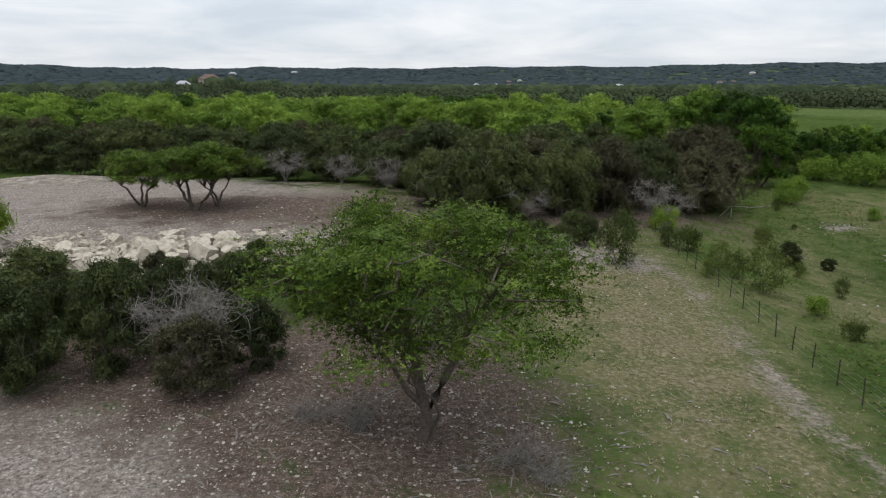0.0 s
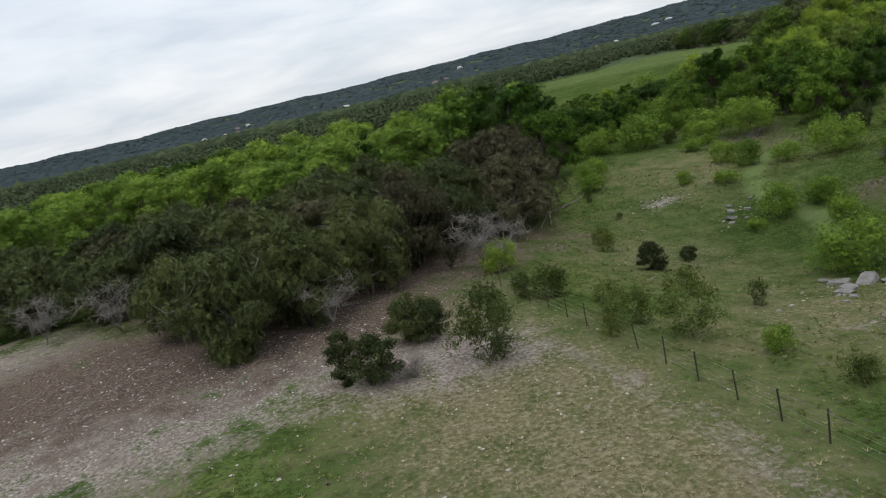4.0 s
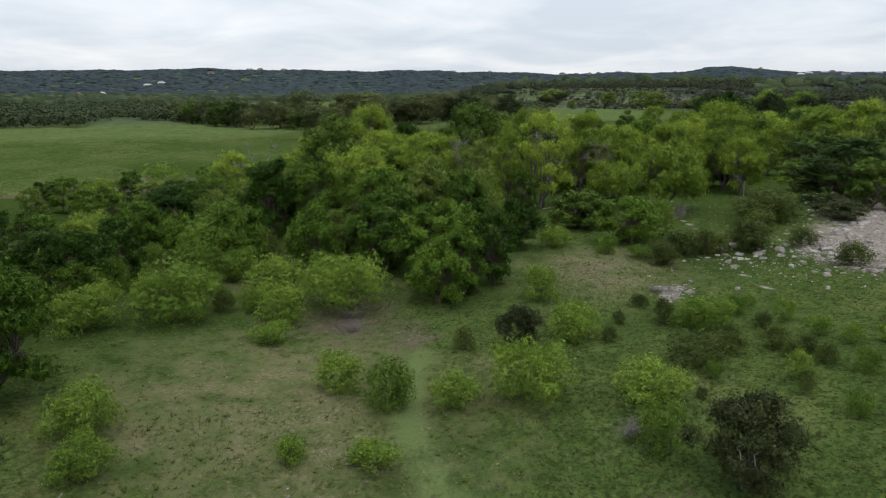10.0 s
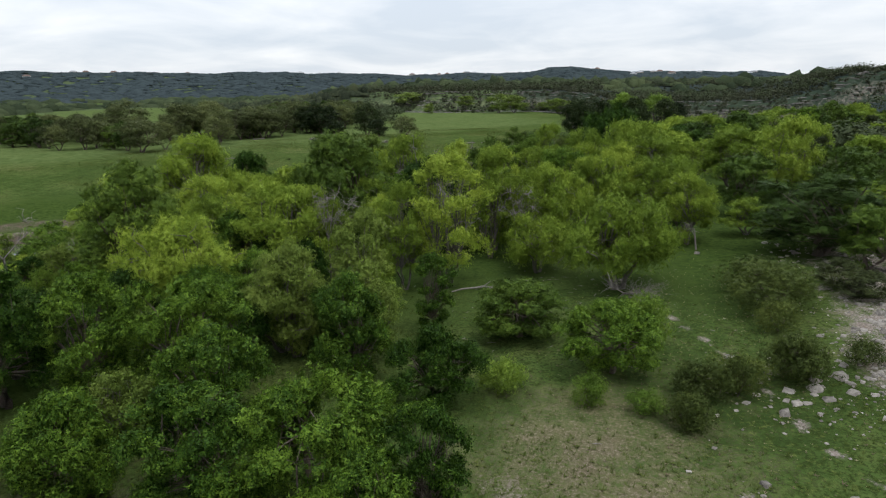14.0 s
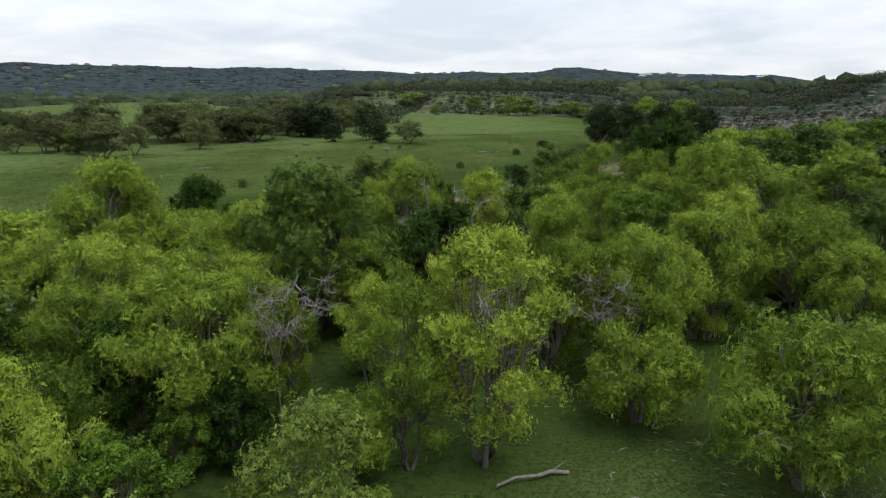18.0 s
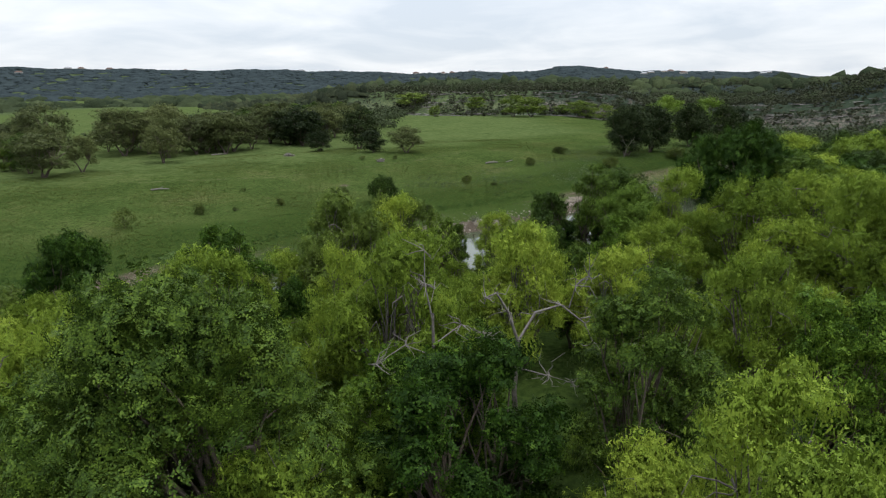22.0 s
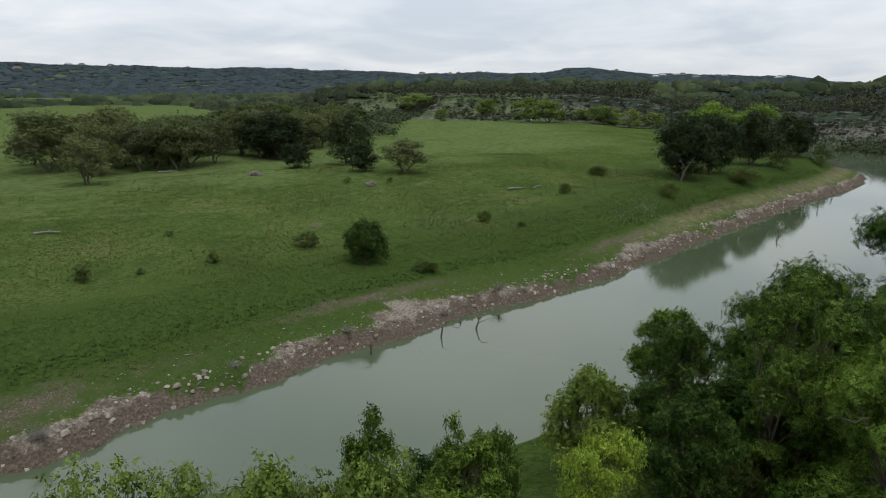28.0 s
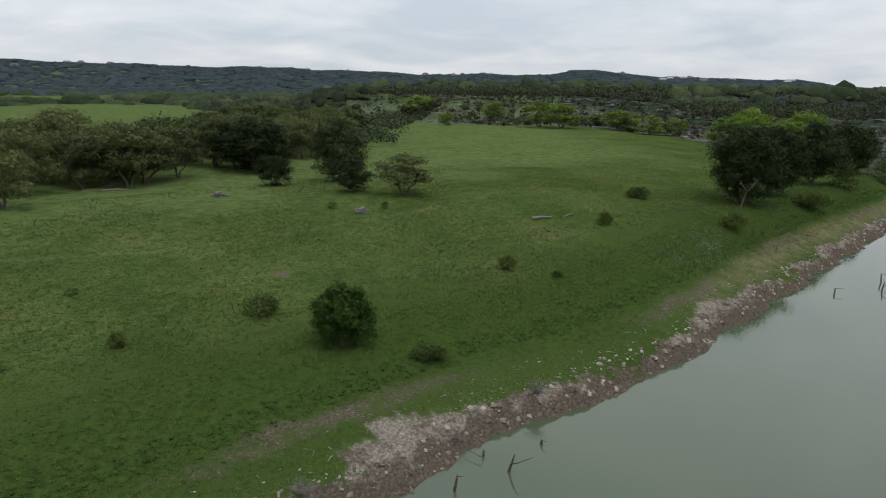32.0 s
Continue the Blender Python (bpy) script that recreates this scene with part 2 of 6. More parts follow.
def ground_material():
    m, n, l, b = material("ground_cover", 0.95)
    b.inputs["Specular IOR Level"].default_value = 0.0
    attr = {}
    for key in ("pale", "litter", "dry", "marl", "track", "woods", "forest"):
        a = n.new("ShaderNodeAttribute")
        a.attribute_name = key
        attr[key] = a.outputs["Fac"]
    big, mid, fine = noise_tex(n, l, 0.055, 5), noise_tex(n, l, 0.45, 5, 0.6), noise_tex(n, l, 4.2, 6, 0.7)
    tiny = noise_tex(n, l, 14.0, 4, 0.75)
    tone = calc(n, l, "MULTIPLY_ADD", mid, 0.55, calc(n, l, "MULTIPLY_ADD", big, 0.75, -0.15))
    grass = steps(n, l, tone, (0.30, (0.034, 0.058, 0.016)), (0.45, (0.056, 0.091, 0.024)), (0.56, (0.082, 0.114, 0.033)), (0.70, (0.122, 0.130, 0.050)))
    clump = noise_tex(n, l, 1.5, 5, 0.7)
    grass = blend(n, l, calc(n, l, "MULTIPLY", calc(n, l, "SUBTRACT", clump, 0.485), 7.0), grass, (0.032, 0.050, 0.012))
    grass = blend(n, l, calc(n, l, "MULTIPLY", calc(n, l, "SUBTRACT", fine, 0.475), 7.5), grass, (0.027, 0.040, 0.012))
    grass = blend(n, l, calc(n, l, "MULTIPLY", calc(n, l, "SUBTRACT", 0.45, noise_tex(n, l, 2.6, 5, 0.75)), 6.5), grass, (0.105, 0.128, 0.036))
    hay = steps(n, l, fine, (0.30, (0.072, 0.066, 0.032)), (0.50, (0.142, 0.126, 0.072)), (0.72, (0.26, 0.232, 0.155)))
    rubble = steps(n, l, noise_tex(n, l, 5.5, 4, 0.8), (0.34, (0.080, 0.066, 0.057)), (0.46, (0.180, 0.153, 0.134)), (0.58, (0.295, 0.260, 0.232)), (0.68, (0.45, 0.415, 0.38)))
    rubble = blend(n, l, calc(n, l, "MULTIPLY_ADD", mid, 4.0, -2.0), rubble, blend(n, l, fine, (0.090, 0.068, 0.053), (0.22, 0.18, 0.148)))
    humus = steps(n, l, fine, (0.30, (0.042, 0.031, 0.024)), (0.55, (0.100, 0.074, 0.060)), (0.72, (0.21, 0.168, 0.140)))
    humus = blend(n, l, calc(n, l, "MULTIPLY", calc(n, l, "SUBTRACT", tiny, 0.57), 9.0), humus, (0.38, 0.345, 0.30))
    clod = noise_tex(n, l, 3.4, 6, 0.78)
    earth = steps(n, l, clod, (0.30, (0.042, 0.033, 0.025)), (0.50, (0.086, 0.069, 0.053)), (0.70, (0.17, 0.142, 0.112)))
    cap = steps(n, l, clod, (0.30, (0.060, 0.048, 0.038)), (0.48, (0.165, 0.142, 0.115)), (0.70, (0.36, 0.322, 0.272)))
    where = n.new("ShaderNodeSeparateXYZ")
    place = n.new("ShaderNodeNewGeometry")
    l.new(place.outputs["Position"], where.inputs[0])
    strata = calc(n, l, "MULTIPLY_ADD", where.outputs["Z"], 1.1, calc(n, l, "MULTIPLY_ADD", noise_tex(n, l, 0.35, 6, 0.7), 7.0, 3.5))
    marl = blend(n, l, strata, earth, cap)
    # darker green: shade under the trees put into colour, also lush bank grass
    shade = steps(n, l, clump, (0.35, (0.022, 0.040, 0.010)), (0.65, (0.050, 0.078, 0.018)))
    rough = calc(n, l, "MULTIPLY_ADD", mid, 0.9, calc(n, l, "MULTIPLY_ADD", fine, 0.7, -0.8))

    def cover(key, low=0.38, high=0.62):
        v = calc(n, l, "MULTIPLY", attr[key], calc(n, l, "MULTIPLY_ADD", rough, 2.2, 1.0))
        r = n.new("ShaderNodeMapRange")
        r.inputs["From Min"].default_value, r.inputs["From Max"].default_value = low, high
        l.new(v, r.inputs["Value"])
        return r.outputs["Result"]

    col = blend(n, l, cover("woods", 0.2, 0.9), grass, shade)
    # far forest floor, given the same bluish haze in its colour
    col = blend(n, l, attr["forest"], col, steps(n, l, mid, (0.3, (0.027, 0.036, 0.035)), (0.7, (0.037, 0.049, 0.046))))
    col = blend(n, l, cover("dry", 0.25, 0.8), col, hay)
    col = blend(n, l, cover("pale"), col, rubble)
    col = blend(n, l, cover("litter", 0.3, 0.7), col, humus)
    col = blend(n, l, cover("marl"), col, marl)
    col = blend(n, l, cover("track", 0.3, 0.9), col, blend(n, l, fine, (0.070, 0.106, 0.034), (0.128, 0.162, 0.064)))
    l.new(col, b.inputs["Base Color"])
    relief(n, l, b, calc(n, l, "ADD", fine, calc(n, l, "MULTIPLY", tiny, 0.5)), 0.75, 0.15)
    return m


GROUND = ground_material()


def water_material():
    m, n, l, b = material("river_water", 0.05)
    b.inputs["Specular IOR Level"].default_value = 1.0
    b.inputs["IOR"].default_value = 1.33
    l.new(steps(n, l, noise_tex(n, l, 0.03, 3), (0.35, (0.056, 0.075, 0.040)), (0.7, (0.066, 0.087, 0.050))), b.inputs["Base Color"])
    relief(n, l, b, noise_tex(n, l, 1.6, 3, 0.6), 0.06, 0.05)
    return m


WATER_MAT = water_material()


def plain(name, colour, rough=0.6, metal=0.0):
    m, n, l, b = material(name, rough)
    b.inputs["Metallic"].default_value = metal
    f = noise_tex(n, l, 6, 5)
    l.new(steps(n, l, f, (0.3, tuple(0.75 * c for c in colour)), (0.7, tuple(min(1, 1.12 * c) for c in colour))), b.inputs["Base Color"])
    return m


# ---------------------------------------------------------------- mesh helpers
def mesh_of(name, verts, faces, mat, smooth=False):
    me = bpy.data.meshes.new(name)
    verts = np.asarray(verts, np.float32)
    faces = np.asarray(faces, np.int32)
    k = faces.shape[1]
    me.vertices.add(len(verts))
    me.vertices.foreach_set("co", verts.ravel())
    me.loops.add(faces.size)
    me.loops.foreach_set("vertex_index", faces.ravel())
    me.polygons.add(len(faces))
    me.polygons.foreach_set("loop_start", np.arange(0, faces.size, k, dtype=np.int32))
    me.polygons.foreach_set("loop_total", np.full(len(faces), k, np.int32))
    if smooth:
        me.polygons.foreach_set("use_smooth", np.ones(len(faces), bool))
    me.update(calc_edges=True)
    me.validate()
    me.materials.append(mat)
    return me


def under(name, me, parent, label=""):
    """One mesh as a part of a thing."""
    ob = new(name, me)
    ob.parent = parent
    if label:
        ob["label"] = label
    return ob


def tubes(branches, sides=5):
    """Tapered tubes along chains of points: (points, radii) for each."""
    vs, fs, base = [], [], 0
    ang = np.arange(sides) * 2 * np.pi / sides
    for pts, radii in branches:
        pts, radii = np.asarray(pts, float), np.asarray(radii, float)
        k = len(pts)
        d = np.gradient(pts, axis=0)
        d /= np.linalg.norm(d, axis=1)[:, None] + 1e-9
        ref = np.where(np.abs(d[:, 2:3]) > 0.9, np.array([[1.0, 0, 0]]), np.array([[0, 0, 1.0]]))
        u = np.cross(d, ref)
        u /= np.linalg.norm(u, axis=1)[:, None] + 1e-9
        v = np.cross(d, u)
        ring = pts[:, None] + radii[:, None, None] * (np.cos(ang)[None, :, None] * u[:, None] + np.sin(ang)[None, :, None] * v[:, None])
        vs.append(ring.reshape(-1, 3))
        i = base + (np.arange(k - 1)[:, None] * sides + np.arange(sides)[None])
        j = base + (np.arange(k - 1)[:, None] * sides + (np.arange(sides)[None] + 1) % sides)
        fs.append(np.stack([i, j, j + sides, i + sides], -1).reshape(-1, 4))
        base += k * sides
    return np.concatenate(vs), np.concatenate(fs)


def sprays(rng, centres, outward, size, droop=0.0, long=1.7, up=0.4):
    """One small pointed leaf spray at each centre, facing more or less outward and up."""
    n = len(centres)
    nor = outward + rng.normal(0, 0.30, (n, 3))
    nor[:, 2] += up
    nor /= np.linalg.norm(nor, axis=1)[:, None] + 1e-9
    u = np.cross(nor, rng.normal(0, 1, (n, 3)))
    u[:, 2] -= droop
    u /= np.linalg.norm(u, axis=1)[:, None] + 1e-9
    v = np.cross(nor, u)
    s = size * rng.uniform(0.55, 1.4, (n, 1))
    a = centres + u * s * long * 0.5
    b = centres - u * s * long * 0.5 + v * s * 0.5
    c = centres - u * s * long * 0.35 - v * s * 0.5
    return np.stack([a, b, c], 1).reshape(-1, 3), np.arange(3 * n).reshape(-1, 3)


def directions(rng, n, low=-1.0):
    z = rng.uniform(low, 1, n)
    a = rng.uniform(0, 2 * np.pi, n)
    r = np.sqrt(1 - z * z)
    return np.stack([r * np.cos(a), r * np.sin(a), z], 1)


def bent(rng, a, b, sag, k=4, wild=0.06):
    """A crooked chain of points from a to b."""
    a, b = np.asarray(a, float), np.asarray(b, float)
    u = np.linspace(0, 1, k)[:, None]
    p = a + (b - a) * u
    p[:, 2:3] += sag * np.sin(u * np.pi)
    p[1:-1] += rng.normal(0, wild * np.linalg.norm(b - a), (k - 2, 3))
    return p


LEAF_TREE = leaf_material("leaf_shade_tree", (0.027, 0.050, 0.008), (0.070, 0.113, 0.016), (0.160, 0.220, 0.030), 0.2, 0.55, 12.0, 1.0, 0.1)
# the build of each kind at ten metres of height and a crown radius of four
KINDS = {
    # boughs, puffs on each, lowest crown height, puff size, leaf sprays and their size, droop, trunk radius, stems, lower limit of the boughs' directions
    "oak": dict(bunch=0.97, up=0.15, boughs=38, puffs=4, foot=0.3, puff=(0.45, 0.98), leaves=7400, leaf=0.34, long=1.3, droop=0.2, trunk=0.24, stems=2, low=-0.92, bark=BARK, leaf_mat=LEAF_OAK, dead=3),
    "field_oak": dict(boughs=36, puffs=3, foot=0.2, puff=(0.8, 1.4), leaves=10000, leaf=0.32, long=1.3, droop=0.2, trunk=0.22, stems=2, low=-0.95, bark=BARK, leaf_mat=LEAF_DARK, dead=3, up=0.15),
    "grove": dict(heart=4, up=0.2, boughs=22, puffs=4, foot=1.2, puff=(0.8, 1.4), leaves=8600, leaf=0.29, long=1.5, droop=0.3, trunk=0.2, stems=2, low=-0.75, bark=BARK, leaf_mat=LEAF_GROVE, dead=10),
    "elm": dict(bunch=0.74, up=0.15, boughs=26, puffs=6, foot=0.2, puff=(0.4, 0.78), leaves=7200, leaf=0.33, long=1.3, droop=0.25, trunk=0.2, stems=2, low=-0.95, bark=BARK, leaf_mat=LEAF_ELM, dead=3),
    "hackberry": dict(heart=3, up=0.15, boughs=26, puffs=4, foot=0.2, puff=(0.55, 1.1), leaves=6200, leaf=0.36, long=1.5, droop=0.3, trunk=0.17, stems=3, low=-0.9, bark=BARK_GREY, leaf_mat=LEAF_HACK, dead=30),
    "spring": dict(up=0.15, boughs=15, puffs=5, foot=0.4, puff=(0.65, 1.25), leaves=5200, leaf=0.4, long=1.5, droop=0.3, trunk=0.2, stems=3, low=-0.85, bark=BARK, leaf_mat=LEAF_BRIGHT, dead=4),
    "mesquite": dict(bunch=0.9, up=0.05, boughs=22, puffs=5, foot=0.7, puff=(0.5, 1.0), leaves=11500, leaf=0.215, long=2.0, droop=0.5, trunk=0.18, stems=3, low=-0.8, bark=BARK_GREY, leaf_mat=LEAF_MESQUITE, dead=60),
    "juniper": dict(up=0.0, boughs=28, puffs=3, foot=0.1, puff=(0.6, 1.1), leaves=7200, leaf=0.34, long=1.6, droop=-0.6, trunk=0.08, stems=4, low=-1.0, bark=BARK_GREY, leaf_mat=LEAF_JUNIPER, dead=40),
    "brown": dict(up=0.0, boughs=28, puffs=3, foot=0.1, puff=(0.6, 1.1), leaves=6800, leaf=0.34, long=1.6, droop=-0.6, trunk=0.08, stems=4, low=-1.0, bark=BARK_GREY, leaf_mat=LEAF_BROWN, dead=60),
    "shrub_dark": dict(heart=1, tall=1.5, up=-0.1, boughs=18, puffs=3, foot=0.1, puff=(0.8, 1.7), leaves=2700, leaf=0.44, long=1.5, droop=-0.5, trunk=0.08, stems=2, low=-0.95, bark=BARK, leaf_mat=LEAF_OLIVE, dead=5),
    "shrub_bright": dict(heart=1, tall=1.5, up=-0.1, boughs=18, puffs=3, foot=0.1, puff=(0.8, 1.6), leaves=2700, leaf=0.44, long=1.6, droop=-0.4, trunk=0.08, stems=2, low=-0.95, bark=BARK, leaf_mat=LEAF_SHRUB, dead=4),
    "umbrella": dict(boughs=24, puffs=4, foot=2.4, puff=(0.55, 1.0), leaves=6000, leaf=0.26, long=1.5, droop=0.3, trunk=0.16, stems=3, low=-0.4, bark=BARK, leaf_mat=LEAF_TREE, dead=30, up=0.1),
    "canopy": dict(heart=2, up=0.1, boughs=30, puffs=5, foot=3.5, puff=(0.42, 0.85), leaves=16500, leaf=0.155, long=1.6, droop=0.5, trunk=0.05, stems=2, low=-0.85, bark=BARK, leaf_mat=LEAF_TREE, dead=120),
}


def plant_meshes(kind, seed, share=1.0, grow=1.0, top=10.0):
    """Wood and crown of one plant, top metres high. share thins the leaves out, grow enlarges them."""
    k = KINDS[kind]
    rng = np.random.default_rng(seed)
    foot = k["foot"] * top / 10
    mid, half = (foot + top) / 2, (top - foot) / 2
    nb = max(6, int(k["boughs"] * (0.6 + 0.4 * share) * (0.55 + 0.045 * top)))
    i = np.arange(nb)
    bz = 1 - (1 - k["low"]) * (i + 0.5) / nb
    ba = i * 2.39996 + rng.uniform(0, 6.28)
    dirs = np.stack([np.sqrt(1 - bz ** 2) * np.cos(ba), np.sqrt(1 - bz ** 2) * np.sin(ba), bz], 1) + rng.normal(0, 0.16, (nb, 3))
    dirs /= np.linalg.norm(dirs, axis=1)[:, None]
    wide = rng.uniform(0.56, 1.14, nb)
    flare = np.where(dirs[:, 2] < 0, np.sqrt(np.maximum(0.05, 1 - dirs[:, 2] ** 4)) / np.sqrt(np.maximum(0.05, 1 - dirs[:, 2] ** 2)), 1.0)
    bough = np.stack([dirs[:, 0] * 2.75 * wide * flare, dirs[:, 1] * 2.75 * wide * flare, mid + dirs[:, 2] * (half - np.where(dirs[:, 2] > 0, 1.0, 0.5)) * rng.uniform(0.76, 1.08, nb)], 1)
    n = nb * k["puffs"]
    pr = rng.uniform(*k["puff"], n) * (1.0 if share > 0.9 else 1.12)
    off = directions(rng, n, -0.5) * rng.uniform(0.35, 1.0, (n, 1)) * np.array([1.25, 1.25, 0.85]) * k.get("bunch", 1.0)
    cen = np.repeat(bough, k["puffs"], 0) + off
    cen[:, 2] = np.clip(cen[:, 2], foot + 0.3 * pr, top - 0.6 * pr)
    if kind in ("juniper", "brown"):
        narrow = np.clip(1.15 - 0.62 * (cen[:, 2] / top) ** 1.6, 0.3, 1)
        cen[:, :2] *= narrow[:, None]
    stems = k["stems"]
    branches = []
    fork_z = max(0.3, foot * 0.55)
    heads = []
    for s in range(stems):
        a = 2 * np.pi * (s + rng.uniform(0, 0.6)) / stems
        out = np.array([np.cos(a), np.sin(a)]) * (0.24 if kind not in ("juniper", "brown") else 0.3)
        head = np.array([out[0] * 5, out[1] * 5, fork_z + rng.uniform(1.4, 2.6)])
        head[:2] += rng.normal(0, 0.3, 2)
        r0 = k["trunk"] * rng.uniform(0.75, 1.1)
        pts = bent(rng, (out[0] * 0.25, out[1] * 0.25, -0.35), head, 0.25, 5, 0.04)
        branches.append((pts, r0 * np.array([1.5, 1.0, 0.88, 0.8, 0.68])))
        heads.append((head, r0 * 0.68))
    reached = []
    for i in range(n):
        near = min(range(stems), key=lambda s: np.hypot(*(heads[s][0][:2] - cen[i][:2])) + rng.uniform(0, 2))
        h, r0 = heads[near]
        if rng.random() < (0.5 if share > 0.9 else 0.35):
            r = r0 * rng.uniform(0.35, 0.62)
            knee = h + (cen[i] - h) * 0.55 + rng.normal(0, 0.25, 3)
            knee[2] += 0.3
            pts = np.array([h, h + (knee - h) * 0.5 + rng.normal(0, 0.12, 3), knee, knee + (cen[i] - knee) * 0.6 + rng.normal(0, 0.1, 3), cen[i]])
            branches.append((pts, r * np.array([1, 0.8, 0.6, 0.4, 0.15])))
            reached.append(pts[3])
    for _ in range(k["dead"] if reached else 0):
        start = reached[rng.integers(len(reached))]
        tip = start + directions(rng, 1, -0.5)[0] * rng.uniform(0.7, 1.7)
        branches.append((bent(rng, start, tip, 0.1, 4, 0.13), np.array([0.045, 0.034, 0.024, 0.009])))
    wood = tubes(branches, 4)
    count = int(k["leaves"] * share)
    pick = rng.choice(n, count, p=pr ** 2 / np.sum(pr ** 2))
    d = directions(rng, count, -0.8)
    rad = pr[pick] * rng.uniform(0.25, 1.12, count) ** 0.5
    pos = cen[pick] + d * rad[:, None] * np.array([1.05, 1.05, 0.85 * k.get("tall", 1.0)])
    pos += rng.normal(0, 0.13, pos.shape)
    if k["droop"] > 0.4:
        pos[:, 2] -= rng.exponential(0.30 * k["droop"], count) * (d[:, 2] < 0.25)
    pos[:, 2] = np.maximum(pos[:, 2], 0.12)
    leaves = sprays(rng, pos, d, k["leaf"] * grow, k["droop"], k["long"], k["up"])
    # the dense inner sprays of each puff, which keep its heart in the shade
    heart = np.repeat(np.arange(n), k.get("heart", 5))
    hd = directions(rng, len(heart), -0.9)
    inner = cen[heart] + hd * (0.42 * pr[heart])[:, None] * np.array([1.0, 1.0, 0.75])
    inner[:, 2] = np.maximum(inner[:, 2], 0.3)
    iv, jf = sprays(rng, inner, hd, 0.95, k["droop"], 1.2, k["up"])
    leaves = np.concatenate([leaves[0], iv]), np.concatenate([leaves[1], jf + len(leaves[0])])
    count += len(heart)
    crown = mesh_of(kind + "_leaves", *leaves, k["leaf_mat"])
    corner = crown.attributes.new("corner", "FLOAT_VECTOR", "POINT")
    corner.data.foreach_set("vector", np.tile(np.eye(3, dtype=np.float32).ravel(), count))
    return mesh_of(kind + "_wood", *wood, k["bark"], True), crown


NAMES = {"field_oak": "pasture_oak_tree", "oak": "oak_tree", "elm": "elm_tree", "mesquite": "mesquite_tree", "juniper": "juniper_tree", "brown": "brown_juniper_tree", "hackberry": "hackberry_tree", "spring": "spring_elm_tree", "grove": "grove_tree", "canopy": "shade_tree", "umbrella": "plateau_oak_tree", "shrub_dark": "olive_shrub", "shrub_bright": "green_shrub"}
PROTO = {}


def prototypes(kind, tier, top):
    """A few builds of a kind: near, middle and far ones differ in the number of leaves, squat and slim ones in their form."""
    if (kind, tier, top) not in PROTO:
        share, grow = {"near": (1.0, 1.0), "mid": (0.42, 1.42), "far": (0.11, 2.8)}[tier]
        count = {"near": 4, "mid": 4, "far": 3}[tier]
        PROTO[kind, tier, top] = [plant_meshes(kind, 101 * i + 7 + 13 * len(kind) + sum(map(ord, kind)), share, grow, top) for i in range(count)]
    return PROTO[kind, tier, top]


plant_rng = random.Random(5)


def grow(kind, x, y, height, radius, tier, label, group, category="tree", sink=0.0):
    if tier == "near" and x > 20 and abs(y - np.interp(x, (20, 45, 92, 141, 200), (50, 68, 86, 103, 122))) > 42:
        tier = "mid"
    spread = radius * (1.0 if kind in ("grove", "field_oak") or group == "riverside trees" else 1.14) / 4.0
    slim = height / (10 * spread)
    top = 10.0 if tier != "near" or kind == "umbrella" else 6.0 if slim < 0.72 else 8.0 if slim < 0.9 else 10.0 if slim < 1.3 else 14.0
    wood, leaves = plant_rng.choice(prototypes(kind, tier, top))
    base = new(NAMES[kind])
    base.empty_display_size = 0.3
    base.matrix_basis = Matrix.LocRotScale((x, y, float(ground_z(x, y)) - sink), Euler((0, 0, plant_rng.uniform(0, 6.28))), (spread, spread, height / top))
    tagged(base, label, category, group)
    under("trunk", wood, base)
    under("crown", leaves, base)
    return base


# ---------------------------------------------------------------- terrain shape
WATER = -7.6


def bump(x, y, cx, cy, sx, sy):
    return np.exp(-0.5 * (((x - cx) / sx) ** 2 + ((y - cy) / sy) ** 2))


def ramp(v, lo, hi):
    u = np.clip((v - lo) / (hi - lo), 0, 1)
    return u * u * (3 - 2 * u)


def wobble(x, y):
    """A smooth unevenness of about one unit, the same at every build."""
    return (np.sin(x * 0.31 + 1.7 * np.sin(y * 0.13)) * np.sin(y * 0.27 + 1.3 * np.sin(x * 0.17))
            + 0.5 * np.sin(x * 0.83 + y * 0.61) * np.sin(y * 0.71 - x * 0.37))


# the corners of the river's northern waterline
RIVER_X = (100.0, 172.0, 205.0, 221.0, 247.5, 259.0, 275.0, 298.0, 326.0, 378.0, 412.0, 442.0, 455.0, 475.0, 505.0, 560.0, 640.0, 700.0)
RIVER_Y = (242.0, 178.0, 158.5, 152.0, 138.5, 132.5, 121.0, 110.5, 98.0, 74.5, 56.0, 43.0, 41.0, 47.0, 58.0, 80.0, 104.0, 116.0)


def from_bank(x, y):
    """Metres from the river's northern waterline: plus on the pasture, minus over the water."""
    x, y = np.asarray(x, float), np.asarray(y, float)
    best = np.full(np.broadcast(x, y).shape, 1e9)
    side = np.ones(best.shape)
    for x0, y0, x1, y1 in zip(RIVER_X[:-1], RIVER_Y[:-1], RIVER_X[1:], RIVER_Y[1:]):
        dx, dy = x1 - x0, y1 - y0
        u = np.clip(((x - x0) * dx + (y - y0) * dy) / (dx * dx + dy * dy), 0, 1)
        d = np.hypot(x - x0 - u * dx, y - y0 - u * dy)
        s = np.where(dx * (y - y0) - dy * (x - x0) >= 0, 1.0, -1.0)
        nearer = d < best
        best, side = np.where(nearer, d, best), np.where(nearer, s, side)
    jag = 0.75 * np.sin(x * 0.43 + y * 0.2) + 0.3 * np.sin(x * 1.1 - y * 0.7)
    return best * side + jag * np.exp(-((best / 10) ** 2))


def river_width(x, y):
    return 18.0 + 14.0 * ramp(x, 195, 250) + 12.0 * ramp(x, 320, 450) + 110.0 * ramp(x, 455, 540)


